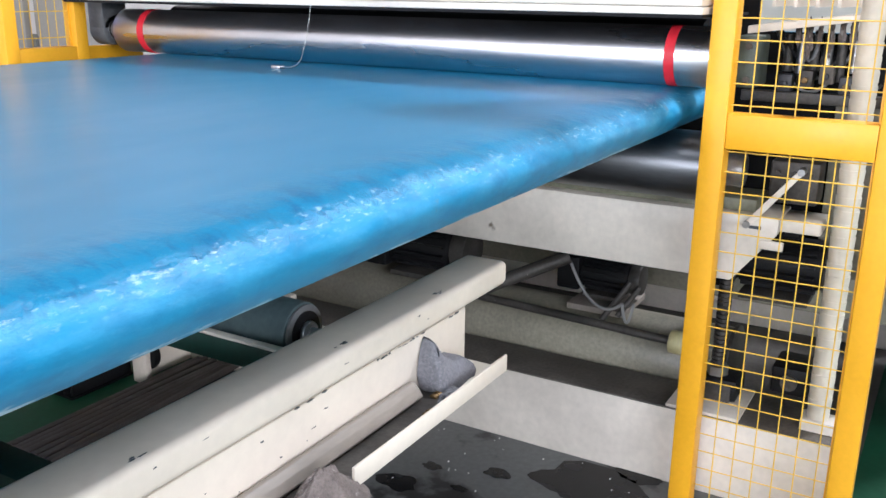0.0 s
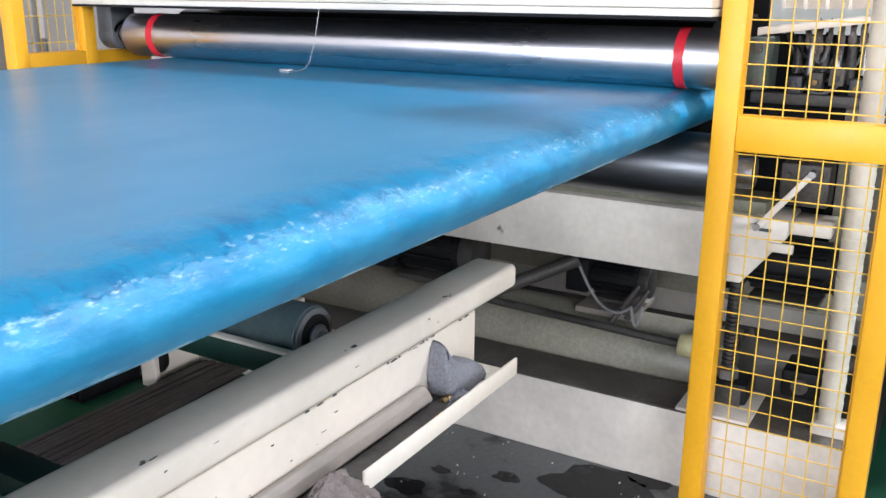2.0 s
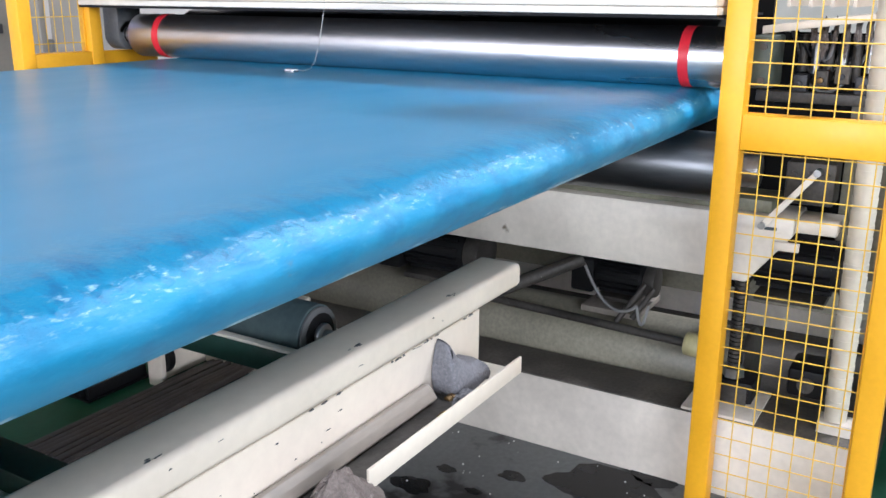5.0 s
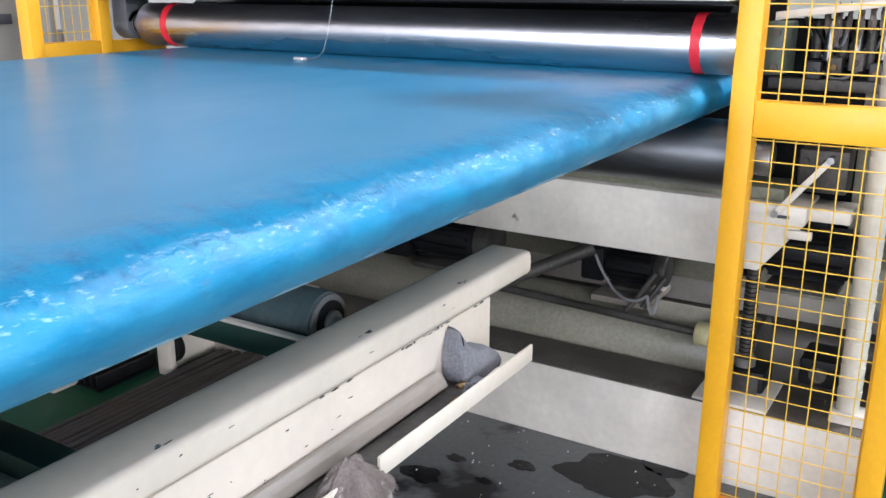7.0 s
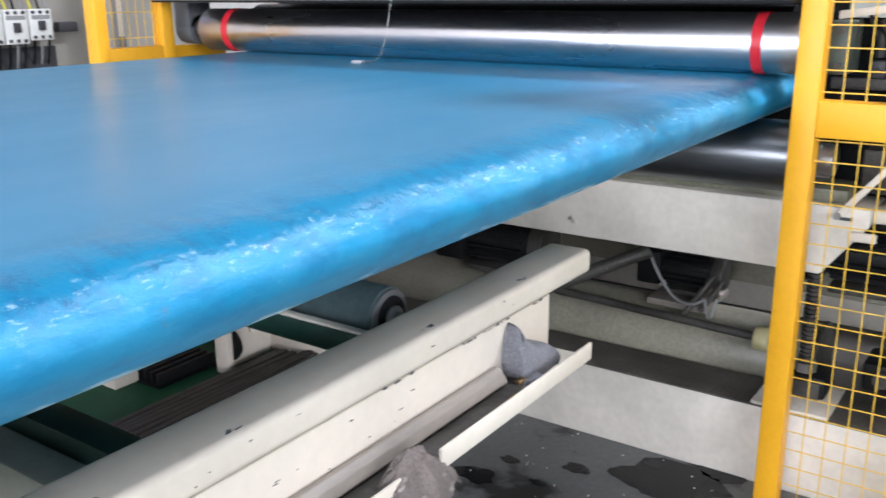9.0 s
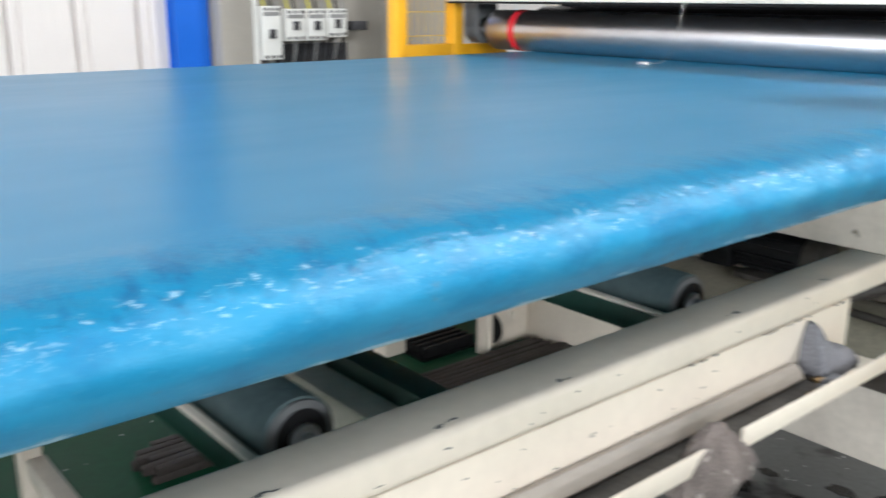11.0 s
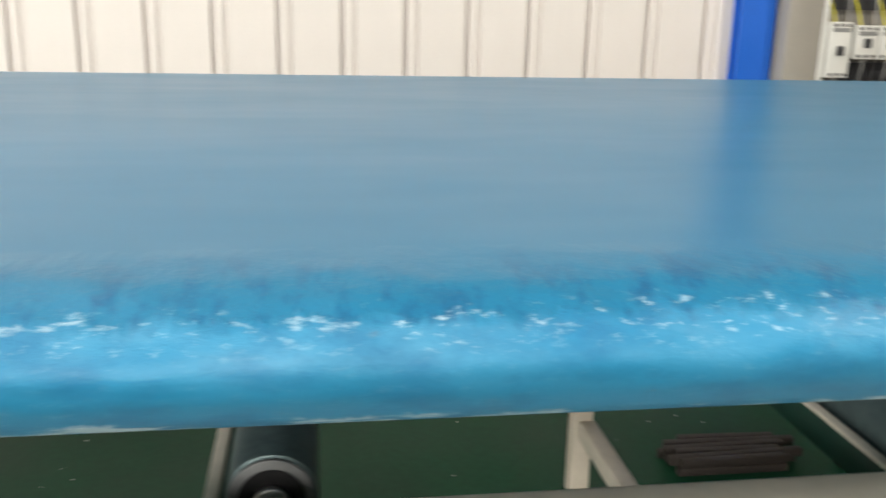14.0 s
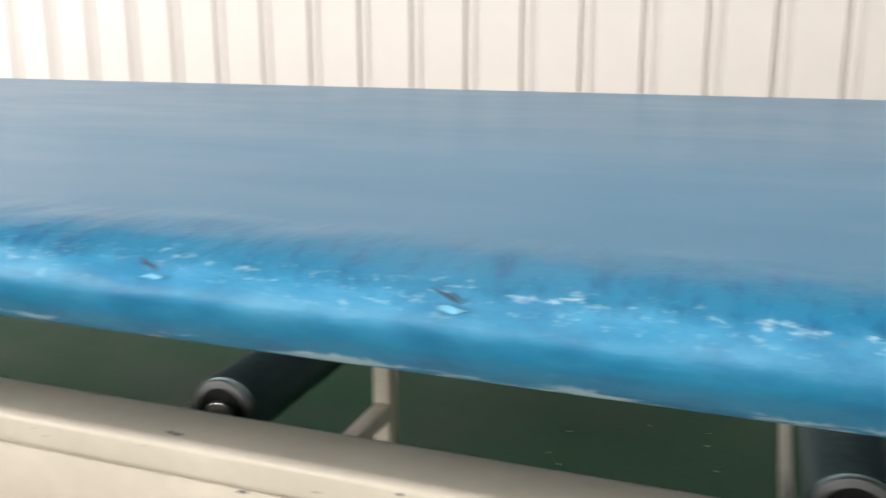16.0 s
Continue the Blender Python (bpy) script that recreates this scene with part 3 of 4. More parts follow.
# floor grille
e = empty("floor_grille", (-0.28, 2.11, FLOOR))
part("tray", box(-0.14, 0.13, -0.10, 0.13, 0.0005, 0.006), black, e)
for k in range(6):
    part("slat", box(-0.13, 0.12, -0.09 + 0.036 * k, -0.075 + 0.036 * k, 0.0065, 0.05, 0.002), black, e)
tagged(e, "black slatted metal grille on the floor", "grille")


# ---------------------------------------------------------------- the machine stand behind the nip
def press_stand():
    # upper cross girder with lettering
    e = empty("upper_girder", (0.0, 1.2, 1.33))
    sh = lambda b: shift(b, (0.0, -1.2, -1.33))
    part("body", sh(box(-0.08, 0.12, 0.095, 2.30, 1.352, 1.46, 0.008)), cream, e)
    # the shaded gap under the girder, painted as a black sheet
    part("underside", sh(box(-0.073, 0.40, 0.095, 2.30, 1.3265, 1.3335)), void_black, e, "underside painted black as the shade below the girder")
    part("lower_lip", sh(box(-0.075, 0.12, 0.095, 2.30, 1.334, 1.3515, 0.003)), cream_dirty, e)
    rr = random.Random(3)
    for i in range(9):
        wy = rr.uniform(0.02, 0.035)
        y = 1.38 - i * 0.048
        part("letter_bar", sh(box(-0.0825, -0.0806, y - wy, y, 1.362, 1.40)), ink_green if i in (4, 5) else ink, e)
    tagged(e, "cream steel cross girder over the rollers", "girder")
    # added black sheet in place of the deep shade behind the rollers
    dark = obj("rear_shield", box(0.56, 0.58, 0.10, 2.30, 0.88, 1.75), void_black)
    tagged(dark, "black sheet standing in for the dark behind the rollers", "shield")

    # lower cross girder
    e = empty("lower_girder", (0.15, 1.1, 0.65))
    sh = lambda b: shift(b, (-0.15, -1.1, -0.65))
    prof = [(2.30, 0.651), (0.02, 0.651), (-0.085, 0.79), (-0.085, 0.832), (2.30, 0.832)]
    part("body", sh(prism(prof, "x", 0.15, 0.33, 0.004)), cream_dirty, e)
    part("end_bracket", sh(box(0.17, 0.30, -0.185, -0.0855, 0.796, 0.829, 0.004)), cream_dirty, e)
    part("end_step", sh(box(0.135, 0.1495, -0.105, -0.045, 0.752, 0.775, 0.003)), cream_dirty, e)
    part("ledge", sh(box(0.19, 0.34, -0.02, 2.30, 0.8325, 0.866, 0.004)), mat_ledge, e)
    tagged(e, "cream steel cross girder below the nip rollers", "girder")

    # bottom girder on the floor and the round tie above it
    ob = obj("base_girder", box(0.115, 0.30, -0.335, 2.35, FLOOR, 0.262, 0.006), cream_dirty)
    part("top_plate", box(0.112, 0.30, -0.335, 2.35, 0.2625, 0.268, 0.001), grime_mat, ob, "grimy dark top plate")
    tagged(ob, "cream base girder on the floor with grime on its top", "girder")
    ob = obj("cross_tube", cyl((0.44, 0.05, 0.285), (0.44, 2.3, 0.285), 0.125, 56, bevel=0.004), tube_mat)
    part("flange", cyl((0.44, 0.036, 0.285), (0.44, 0.0495, 0.285), 0.135, 32, bevel=0.003), dark_iron, ob)
    part("flange", cyl((0.44, 2.3005, 0.285), (0.44, 2.314, 0.285), 0.135, 32, bevel=0.003), dark_iron, ob)
    tagged(ob, "large round cream cross tube above the base girder", "tube")
    ob = obj("shaft", cyl((0.29, 0.16, 0.392), (0.29, 0.92, 0.418), 0.013, 16), dark_iron)
    part("collar", cyl((0.29, 0.155, 0.391), (0.29, 0.20, 0.393), 0.035, 24, bevel=0.006), bone, ob, "yellowed plastic collar")
    tagged(ob, "dark greasy shaft with a yellowed collar", "shaft")
    ob = obj("tie_rod", cyl((0.34, 0.55, 0.585), (0.10, 1.02, 0.36), 0.022, 20), dark_iron)
    tagged(ob, "dark slanting tie rod under the girder", "rod")
    # side stands
    for y0, y1 in ((-0.62, -0.46), (2.42, 2.58)):
        ob = obj("side_stand", box(0.75, 1.5, y0, y1, FLOOR, 2.0, 0.01), cream)
        tagged(ob, "cream steel side stand of the roller press", "machine stand", group="side stands")
    ob = obj("backing_sheet", box(1.55, 1.6, -0.45, 2.4, FLOOR, 1.0, 0.004), cream_dirty)
    tagged(ob, "dirty cream backing sheet deep under the press", "sheet")
    ob = obj("rear_girder", box(0.75, 0.86, -0.45, 2.4, 0.40, 0.60, 0.005), tube_mat)
    tagged(ob, "dull olive girder deep under the press", "girder")


mat_ledge = mat("greasy_olive_ledge", (0.17, 0.17, 0.12), 0.45, 0, 6, 0.25, 0.1)
tube_mat = mat("grimy_olive_tube_paint", (0.215, 0.20, 0.155), 0.4, 0, 1.6, 0.3, 0.04, stain=0.5)
press_stand()


def gear_motor(name, c, scale, label):
    """A finned motor lying along y with a gearbox, a foot and a terminal box."""
    e = empty(name, c)
    s = scale
    part("barrel", cyl((0, -0.10 * s, 0), (0, 0.10 * s, 0), 0.055 * s, 28, bevel=0.004 * s), black, e)
    for k in range(14):
        a = 2 * math.pi * k / 14
        b = box(-0.003 * s, 0.003 * s, -0.085 * s, 0.085 * s, 0.056 * s, 0.068 * s)
        bmesh.ops.rotate(b, cent=(0, 0, 0), matrix=Matrix.Rotation(a, 3, "Y"), verts=b.verts)
        part("fin", b, black, e)
    part("gearbox", box(-0.06 * s, 0.06 * s, 0.101 * s, 0.20 * s, -0.07 * s, 0.07 * s, 0.012 * s), black, e)
    part("fan_cover", cyl((0, -0.15 * s, 0), (0, -0.101 * s, 0), 0.062 * s, 28, bevel=0.008 * s), dark_iron, e)
    part("terminal_box", box(-0.035 * s, 0.035 * s, -0.04 * s, 0.04 * s, 0.069 * s, 0.10 * s, 0.004 * s), black, e)
    part("foot", box(-0.07 * s, 0.07 * s, -0.08 * s, 0.08 * s, -0.085 * s, -0.07 * s, 0.003 * s), dark_iron, e)
    tagged(e, label, "gear motor", group="gear motors")
    return e


gear_motor("gear_motor", (0.48, 0.47, 0.50), 0.8, "black finned gear motor under the lower girder")
gear_motor("gear_motor", (0.42, 1.12, 0.52), 1.25, "large black finned gear motor under the sheet")
gear_motor("gear_motor", (0.37, -0.07, 0.66), 1.15, "black gear motor behind the wire mesh")
ob = obj("motor_plate", box(0.36, 0.58, 0.37, 0.56, 0.405, 0.425, 0.003), bar_mat)
part("bracket", box(0.40, 0.46, 0.42, 0.56, 0.34, 0.4045, 0.003), bar_mat, ob)
tagged(ob, "cream mounting plate under the gear motor", "plate")
for a, b in (((0.38, 0.36, 0.52), (0.33, 0.43, 0.40)), ((0.38, 0.33, 0.51), (0.33, 0.38, 0.42))):
    tagged(obj("hydraulic_pipe", cyl(a, b, 0.009, 14), dark_iron), "short dark hydraulic pipe beside the motor", "pipe", group="hydraulic pipes")
tagged(obj("cable", tube(sag((0.40, 0.57, 0.55), (0.31, 0.36, 0.47), 0.07), 0.005), cable_grey), "loose grey cable tied beside the motor", "cable")
tagged(obj("cable", tube(sag((0.31, 0.36, 0.47), (0.36, 0.34, 0.46), 0.06), 0.005), cable_grey), "loop of grey cable with a tie", "cable")


def crumpled(c, size, seed, rough):
    bm = bmesh.new()
    bmesh.ops.create_icosphere(bm, subdivisions=5, radius=1)
    for v in bm.verts:
        d = v.co.normalized()
        k = 1 + rough * noise.noise(d * 1.7 + Vector((seed, 0, 0))) + rough * 0.5 * noise.noise(d * 4 + Vector((0, seed, 0))) + 0.06 * noise.noise(d * 14 + Vector((seed, 0, 3)))
        v.co = Vector(c) + Vector((d.x * size[0], d.y * size[1], d.z * size[2])) * k
    return bm


mat_block = mat("dark_green_grey_paint", (0.045, 0.06, 0.05), 0.45, 0, 7, 0.2, 0.05, stain=0.3)


def side_gear():
    # wrapped vertical duct
    e = empty("wrapped_duct", (0.2, -0.235, FLOOR))
    part("duct", cyl((0, 0, 0.27), (0, 0, 1.9), 0.028, 32), pipe_mat, e)
    for k in range(46):
        z = 0.30 + k * 0.034
        part("wrap", cyl((0, 0, z), (0.0, 0.0, z + 0.028), 0.0288, 24, r2=0.0302), pipe_mat, e)
    part("foot_box", box(-0.035, 0.035, -0.05, 0.04, 0.0, 0.27, 0.004), cream_dirty, e)
    tagged(e, "pale wrapped vertical duct behind the wire mesh", "duct")
    # adjusting spindle
    e = empty("spindle", (0.24, 0.045, 0.36))
    part("rod", cyl((0, 0, 0), (0, 0, 0.36), 0.012, 16), dark_iron, e)
    for k in range(26):
        part("thread", cyl((0, 0, 0.02 + 0.0125 * k), (0, 0, 0.028 + 0.0125 * k), 0.019, 20), dark_iron, e)
    part("nut", cyl((0, 0, -0.03), (0, 0, 0.012), 0.03, 6), steel_dull, e)
    tagged(e, "dark threaded adjusting spindle behind the mesh", "spindle")
    ob = obj("gearbox", box(0.20, 0.32, -0.02, 0.09, 0.2795, 0.345, 0.012), black)
    part("cover", box(0.195, 0.20, -0.005, 0.075, 0.28, 0.33, 0.002), dark_iron, ob)
    tagged(ob, "black spindle gearbox on the base girder", "gearbox")
    ob = obj("mounting_shelf", box(0.11, 0.33, -0.05, 0.15, 0.2690, 0.279, 0.003), cream_dirty)
    tagged(ob, "cream mounting shelf on the base girder", "shelf")
    ob = obj("gearbox", box(0.22, 0.36, -0.20, -0.10, 0.33, 0.41, 0.012), black)
    part("cover", cyl((0.21, -0.15, 0.37), (0.2195, -0.15, 0.37), 0.022, 24), dark_iron, ob)
    tagged(ob, "black gearbox with a dark round cover behind the mesh", "gearbox")
    # linkage and slanting arm
    ob = obj("linkage_arm", prism([(-0.022, 0.812), (-0.135, 0.958), (-0.124, 0.968), (-0.008, 0.822)], "x", 0.12, 0.145, 0.002), cream_dirty)
    part("pin", cyl((0.112, -0.013, 0.816), (0.15, -0.013, 0.816), 0.009, 20), steel_dull, ob)
    part("pin", cyl((0.112, -0.130, 0.963), (0.15, -0.130, 0.963), 0.009, 20), steel_dull, ob)
    tagged(ob, "cream slanting linkage arm with steel pins", "linkage")
    ob = obj("valve_block", box(0.22, 0.32, -0.16, -0.04, 0.86, 0.97, 0.006), dark_iron)
    for k in range(3):
        part("bolt", cyl((0.21, -0.14 + 0.04 * k, 0.94), (0.2195, -0.14 + 0.04 * k, 0.94), 0.007, 6), dark_iron, ob)
    tagged(ob, "grey steel valve block with bolts", "valve block")
    # shreds of fibre and a tangle of hoses hanging in the dark behind the mesh
    rr = random.Random(14)
    for k in range(7):
        ry, rh = -0.05 - 0.026 * k, rr.uniform(0.05, 0.10)
        tagged(obj("fibre_tuft", crumpled((0.34, ry, 1.306 - ry * 0.12 - rh / 2), (0.006, rr.uniform(0.004, 0.009), rh / 2), 2.0 + k, 0.6), fuzz_mat), "hanging grey tuft of fibres behind the mesh", "fibre tuft", group="fibre tufts")
    for k in range(11):
        y0, y1 = rr.uniform(-0.26, 0.03), rr.uniform(-0.26, 0.03)
        x0 = rr.uniform(0.36, 0.46)
        hose = tube(sag((x0, y0, 1.29), (x0 + 0.03, y1, rr.uniform(1.14, 1.27)), rr.uniform(0.03, 0.09)), rr.uniform(0.004, 0.007))
        tagged(obj("air_hose", hose, (black, cable_grey, dark_iron, grime_mat)[k % 4]), "thin drooping air hose behind the wire mesh", "hose", group="air hoses")
    for k in range(5):
        vy, vz = -0.03 - 0.05 * k, 1.135 + 0.012 * (k % 3)
        ob = obj("air_valve", box(0.33, 0.37, vy - 0.018, vy + 0.018, vz, vz + 0.045, 0.004), (plastic_dark, dark_iron, grime_mat)[k % 3])
        part("knob", cyl((0.318, vy, vz + 0.02), (0.3298, vy, vz + 0.02), 0.008, 14, bevel=0.002), (plastic_dark, brass)[k % 2], ob)
        tagged(ob, "small dark air valve on the rail behind the mesh", "valve", group="air valves")
    ob = obj("valve_rail", box(0.335, 0.365, -0.30, 0.08, 1.105, 1.134, 0.003), dark_iron)
    tagged(ob, "dark steel rail carrying the air valves", "rail")
    ob = obj("bearing_block", box(0.10, 0.24, 0.0, 0.052, 1.16, 1.285, 0.006), mat_block)
    for k in range(2):
        part("bolt", cyl((0.09, 0.02, 1.18 + 0.08 * k), (0.0995, 0.02, 1.18 + 0.08 * k), 0.009, 6), dark_iron, ob)
    tagged(ob, "dark green-grey bearing block at the roller end", "bearing")
    tagged(obj("slot_plate", box(0.1465, 0.1492, -0.045, -0.015, 0.800, 0.808), ink), "dark slot in the girder end", "slot")
    ob = obj("pale_panel", box(0.44, 0.46, -0.40, -0.15, 0.62, 1.12, 0.002), tube_mat)
    tagged(ob, "olive-grey upright panel behind the duct", "panel")
    # upper tray seen through the mesh
    ob = obj("upper_shelf", prism([(0.05, 1.285), (-0.30, 1.335), (-0.30, 1.35), (0.05, 1.305)], "x", 0.20, 0.75, 0.002), cream)
    for k in range(6):
        part("flange", box(0.20, 0.75, -0.26 + 0.05 * k, -0.252 + 0.05 * k, 1.352, 1.40), cream, ob)
    tagged(ob, "pale sheet steel shelf above the mesh opening", "shelf")
    rr = random.Random(9)
    for k in range(7):
        y = -0.02 - 0.033 * k
        ob = obj("air_cylinder", cyl((0.40, y, 1.16 + rr.uniform(0, 0.05)), (0.40, y, 1.28), 0.012, 14), (dark_iron, steel_dull)[k % 2])
        tagged(ob, "small pneumatic cylinder hanging under the shelf", "cylinder", group="pneumatic cylinders")
    # added black plate in place of the darkness seen through the mesh
    ob = obj("rear_plate", box(0.52, 0.54, -0.45, 0.09, 0.60, 1.28, 0.002), void_black)
    tagged(ob, "black plate standing in for the dark behind the side gear", "plate")
    ob = obj("stand_plate", box(0.30, 0.36, -0.33, -0.285, 0.3, 1.7, 0.003), cream_dirty)
    tagged(ob, "cream upright plate beside the duct", "plate")
    ob = obj("rubber_mat", box(-0.4, 3.0, -2.2, -0.47, FLOOR + 0.0005, FLOOR + 0.012, 0.003), green_side)
    tagged(ob, "green rubber mat beside the machine", "mat", kind="structure")


side_gear()


# ---------------------------------------------------------------- things lying in the tray
rg = prism([(-1.058, 0.7575), (-1.063, 0.786), (-1.056, 0.820), (-1.047, 0.848), (-1.038, 0.842), (-1.026, 0.815), (-1.006, 0.799),
            (-0.977, 0.799), (-0.954, 0.790), (-0.944, 0.774), (-0.958, 0.7575)], "y", 0.186, 0.238, 0.009)
bmesh.ops.subdivide_edges(rg, edges=rg.edges[:], cuts=3, use_grid_fill=True)
for v in rg.verts:
    q = v.co
    lean = (q.z - 0.757) * 0.35
    d = noise.noise(q * 30) * 0.006 + noise.noise(q * 90) * 0.002
    v.co = Vector((q.x + d * 0.6, min(q.y + lean + 0.5 * (q.x + 1.0) ** 2 + d, 0.2415), max(q.z + d, 0.7578)))
tagged(obj("rag", rg, rag_mat, smooth=1.5), "grey-blue crumpled felt rag leaning in the tray", "rag")
fz = bmesh.new()
bmesh.ops.create_icosphere(fz, subdivisions=5, radius=1)
for v in fz.verts:
    d = v.co.normalized()
    k = 1 + 0.12 * noise.noise(d * 2.5) + 0.10 * noise.noise(Vector((math.atan2(d.y, d.x) * 3.0, d.z, 2.0))) + 0.05 * noise.noise(d * 15)
    w = 1 - 0.55 * max(d.z, 0)
    v.co = Vector((-1.40 + d.x * 0.082 * k * w, 0.170 + d.y * 0.038 * k * w, 0.742 + d.z * (0.066 if d.z > 0 else 0.045) * k))
ob = obj("rag", fz, fuzz_mat, smooth=1.5)
hair = bmesh.new()
rnd = random.Random(5)
for k in range(900):
    a, h = rnd.uniform(0, 2 * math.pi), rnd.random()
    d = Vector((math.cos(a) * math.sqrt(1 - h * h), math.sin(a) * math.sqrt(1 - h * h), h))
    w = 1 - 0.55 * d.z
    p = Vector((-1.40 + d.x * 0.080 * w, 0.170 + d.y * 0.037 * w, 0.742 + d.z * 0.064))
    q = p + Vector((d.x * 0.006, d.y * 0.006 - 0.006, -0.010)) + Vector([rnd.uniform(-0.005, 0.005) for _ in range(3)])
    s = Vector((0.0006, 0.0, 0.0003))
    v = [hair.verts.new(c) for c in (p - s, p + s, q)]
    hair.faces.new(v)
part("fluff", hair, fuzz_mat, ob, "loose grey fibres", smooth=0)
tagged(ob, "grey-brown fluffy ball of fibres on the tray lip", "rag")
ob = obj("angle_bar", prism([(0.212, 0.772), (0.219, 0.784), (0.229, 0.792), (0.239, 0.790), (0.239, 0.778), (0.218, 0.7645)], "x", -2.4, -1.09, 0.0015), bar_mat)
tagged(ob, "worn grey-brown angle bar lying in the tray", "bar")
tagged(obj("rag", crumpled((-1.05, 0.185, 0.762), (0.03, 0.016, 0.012), 8.0, 0.3), rag_mat), "small grey rag scrap in the tray", "rag")
for i, (bx, by) in enumerate(((-1.062, 0.205), (-1.10, 0.178), (-1.122, 0.182))):
    b = cyl((bx - 0.012, by, 0.762), (bx + 0.014, by - 0.006, 0.764), 0.0075, 12, bevel=0.001)
    cyl((bx - 0.003, by - 0.002, 0.7625), (bx + 0.004, by - 0.004, 0.763), 0.0098, 6, bm=b)
    tagged(obj("fitting", b, brass), "small brass pipe fitting in the tray", "fitting", group="brass fittings")

# oil puddles and drips on the dark floor
rnd = random.Random(31)
for px, py, pr in PUDDLES:
    b = bmesh.new()
    ring = []
    for i in range(40):
        a = 2 * math.pi * i / 40
        q = 1 + 0.45 * noise.noise(Vector((math.cos(a) * 1.3 + px * 7, math.sin(a) * 1.3, py * 5))) + 0.12 * noise.noise(Vector((math.cos(a) * 4, math.sin(a) * 4, px * 9)))
        ring.append((px + pr * 0.8 * q * math.cos(a), py + pr * 1.3 * q * math.sin(a)))
    lo = [b.verts.new((x, y, FLOOR + 0.0062)) for x, y in ring]
    hi = [b.verts.new((x, y, FLOOR + 0.0069)) for x, y in ring]
    b.faces.new(hi)
    for i in range(40):
        b.faces.new((lo[i], lo[(i + 1) % 40], hi[(i + 1) % 40], hi[i]))
    tagged(obj("oil_stain", b, oil), "dark wet oil stain on the floor", "oil stain", group="oil stains")

# pellets scattered on the floor
grit = bmesh.new()
rnd = random.Random(21)
for k in range(150):
    if k < 90:
        gx, gy = rnd.uniform(-1.2, 0.09), rnd.uniform(-0.2, 0.95)
    else:
        gx, gy = rnd.uniform(-3.4, 0.0), rnd.uniform(1.25, 2.4)
    h = rnd.uniform(0.0012, 0.0034)
    box(gx, gx + h * 1.5, gy, gy + h, FLOOR + 0.0061, FLOOR + 0.0061 + h, bm=grit)
tagged(obj("pellet_debris", grit, plastic_white, smooth=0), "pale plastic pellets scattered over the floor", "debris", kind="stuff")

# hanging wire with its clip, resting on the sheet
ob = obj("hanging_wire", tube([(-0.10, 1.17, 1.70), (-0.10, 1.185, 1.50), (-0.10, 1.198, 1.33), (-0.10, 1.218, 1.24), (-0.10, 1.238, 1.185), (-0.10, 1.255, 1.166), (-0.10, 1.28, 1.158), (-0.10, 1.315, 1.157)], 0.0009, 6), wire_mat)
part("clip", box(-0.112, -0.088, 1.31, 1.345, 1.1505, 1.161, 0.002), steel, ob, "small shiny metal clip")
part("hook", cyl((-0.13, 1.17, 1.70), (-0.078, 1.17, 1.70), 0.004, 10), steel_dull, ob)
tagged(ob, "thin hanging wire with a metal clip on the sheet", "wire")


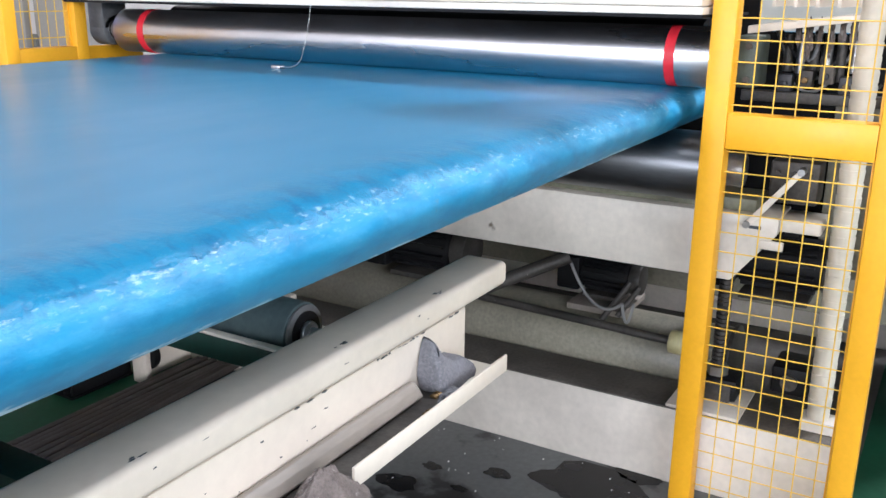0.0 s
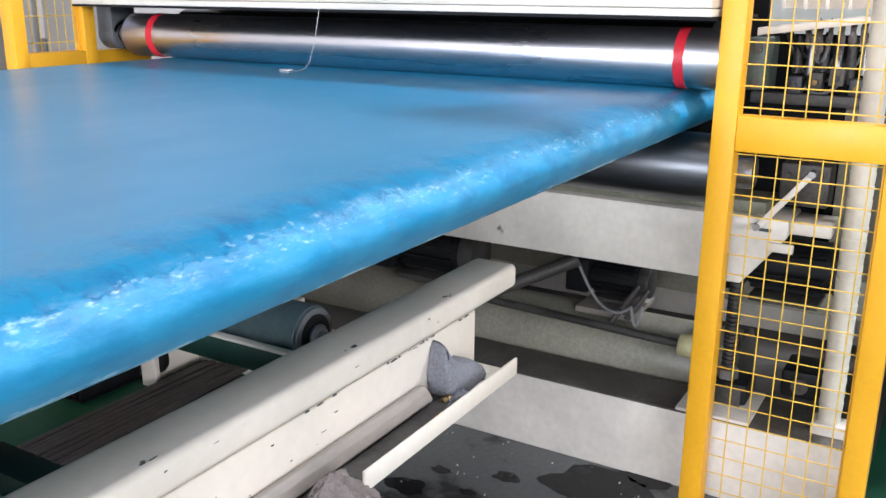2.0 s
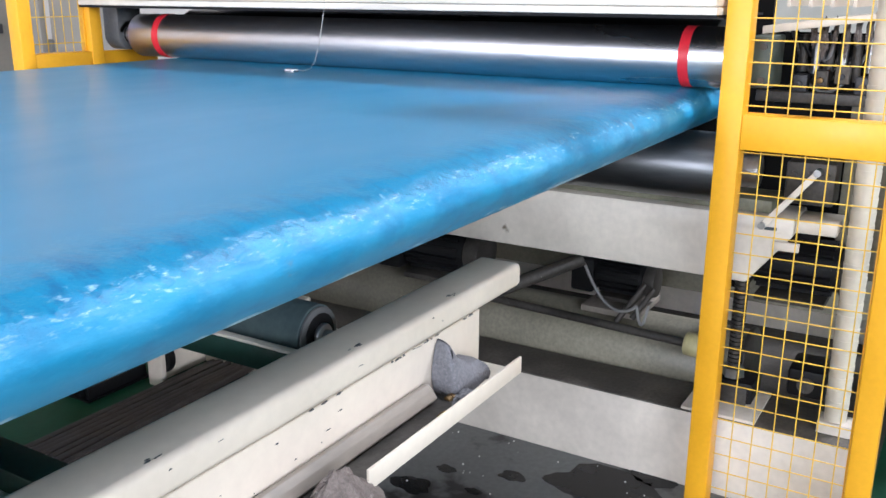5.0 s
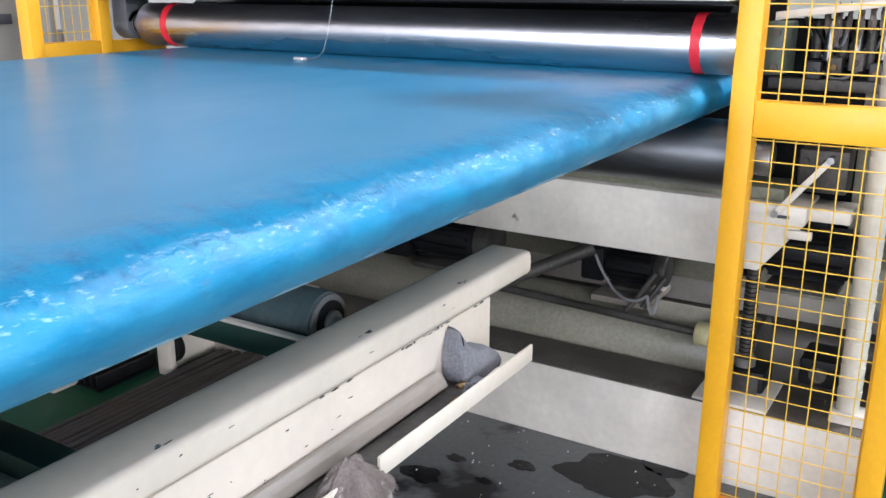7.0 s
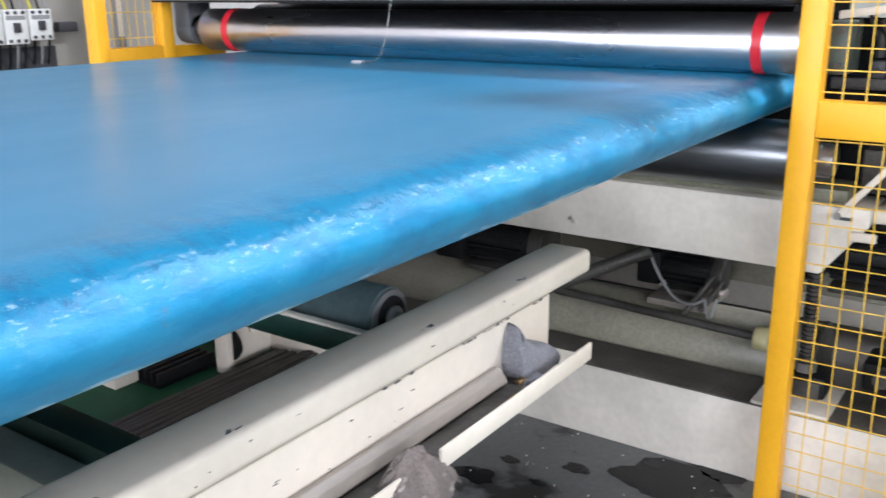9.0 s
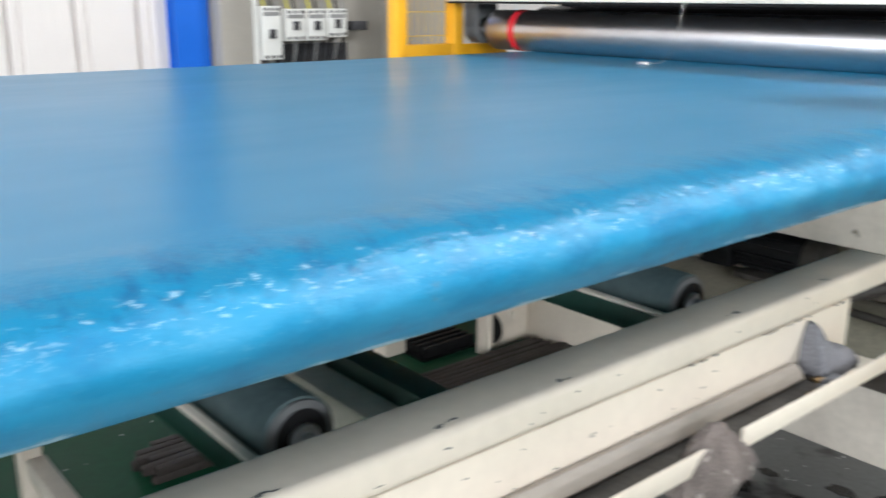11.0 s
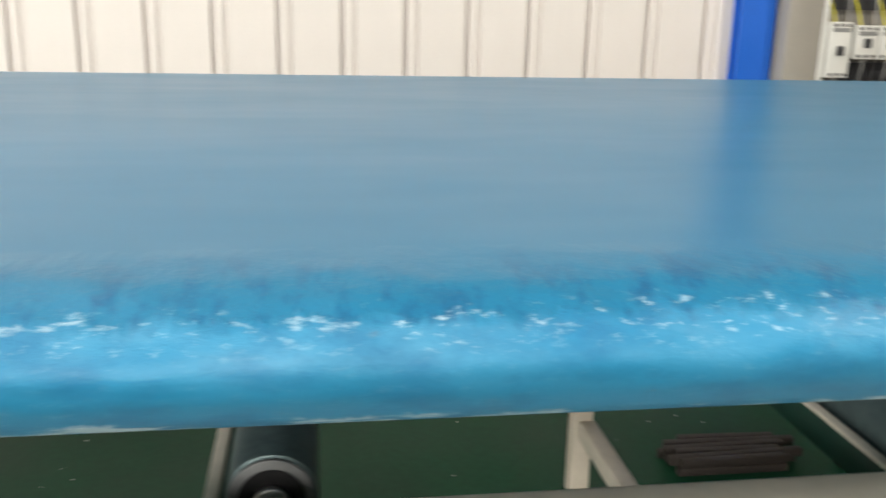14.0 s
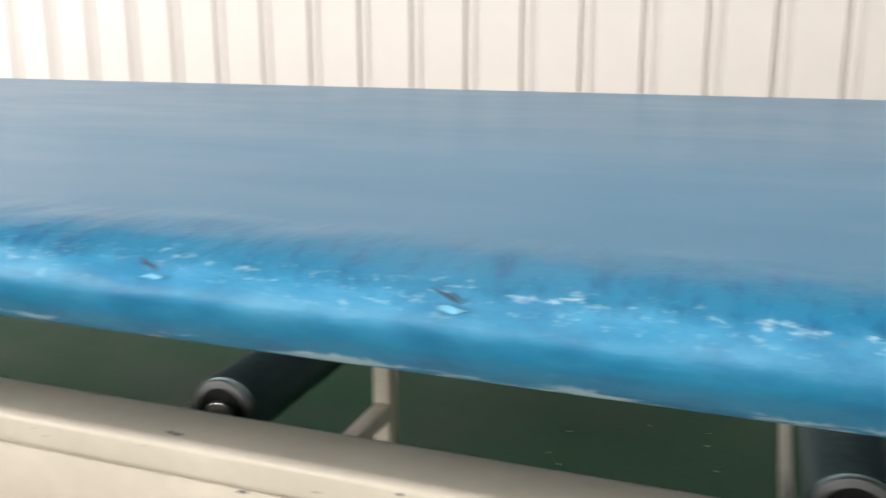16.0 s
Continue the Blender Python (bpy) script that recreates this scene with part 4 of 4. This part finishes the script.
# ---------------------------------------------------------------- the moving blue sheet
def blue_sheet():
    half = (TOP - BOTTOM) / 2
    # flat top, a soft shoulder, the knuckle, a full round and an undercut to the lower lip
    knots = ((0.262, 0.0555), (0.235, 0.0544), (0.210, 0.0510), (0.190, 0.0450), (0.1755, 0.0368), (0.164, 0.0266), (0.1555, 0.0154),
             (0.152, 0.004), (0.1545, -0.008), (0.161, -0.020), (0.171, -0.032), (0.184, -0.045), (0.198, -0.0555))
    prof = []
    for i in range(len(knots) - 1):
        p0, p1, p2, p3 = (np.array(knots[max(0, min(len(knots) - 1, i + j))]) for j in (-1, 0, 1, 2))
        for q in (0.25, 0.5, 0.75, 1.0):
            c = 0.5 * (2 * p1 + (p2 - p0) * q + (2 * p0 - 5 * p1 + 4 * p2 - p3) * q * q + (3 * p1 - p0 - 3 * p2 + p3) * q ** 3)
            prof.append((float(c[0]), float(c[1])))
    ys = [FAR - 0.05] + [0.75, 0.45, 0.36, 0.31, 0.28, 0.262]
    ring = [(y, half) for y in ys] + prof + [(0.4, -half), (FAR - 0.05, -half)]
    for k in range(1, 8):
        a = -math.pi / 2 + math.pi * k / 8
        ring.append((FAR - 0.05 + 0.05 * math.cos(a), half * math.sin(a)))
    xs = np.arange(-11.0, 4.01, 0.02)
    verts, faces = [], []
    m = len(ring)
    for x in xs:
        for y, z in ring:
            w = max(0.0, min(1.0, (0.32 - y) / 0.10))
            d = Vector((x * 9, y * 9, z * 9))
            k = w * (0.0035 * noise.noise(d) + 0.0022 * noise.noise(Vector((x * 34, y * 26 + x * 9, z * 30))))
            verts.append((x, y - k * (1 if y < NEAR + 0.05 else 0), z + k * (1 if z > 0 else 0.5)))
    n = len(xs)
    for i in range(n - 1):
        for j in range(m):
            a, b = i * m + j, i * m + (j + 1) % m
            faces.append((a, b, b + m, a + m))
    faces.append(tuple(range(m)))
    faces.append(tuple(range((n - 1) * m, n * m))[::-1])
    me = bpy.data.meshes.new("blue_sheet")
    me.from_pydata(verts, [], faces)
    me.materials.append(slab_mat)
    me.shade_smooth()
    ob = new("blue_sheet", me)
    ob.location = (0, 0, (TOP + BOTTOM) / 2)
    return tagged(ob, "thick glossy blue plastic sheet with rubbed rounded edge", "plastic sheet")


sheet = blue_sheet()
# dark nicks cut into the rubbed edge
rnd = random.Random(8)
for nx in CUTS:
    b = bmesh.new()
    flake(b, (nx, 0.163, 0.040), (0.95, -0.14, -0.27), (0, -0.45, -0.89), (0, -0.89, 0.45), 0.038, 0.008, rnd)
    part("nick", shift(b, (0, -0.002, 0.003)), ink_blue, sheet, "dark nick in the sheet edge")
    b = bmesh.new()
    flake(b, (nx + 0.008, 0.157, 0.0277), (1, 0, 0), (0, -0.30, -0.95), (0, -0.95, 0.30), 0.032, 0.010, rnd)
    part("scuff", shift(b, (0, -0.002, 0.001)), scuff, sheet, "pale scuff beside the nick")


def motions():
    zc = (TOP + BOTTOM) / 2
    walk(sheet, [(t, pose(-SPEED * t, 0, zc)) for t in (0, 4, 8, 12, 16)])
    step = [0.5 * k for k in range(33)]

    def spin(ob, r, sign):
        x, y, z = ob.location
        walk(ob, [(t, pose(x, y, z, 0, sign * math.degrees(SPEED * t / r), 0)) for t in step])
    spin(upper, 0.076, 1)
    spin(lower, 0.090, -1)
    spin(back_upper, 0.10, -1)


motions()
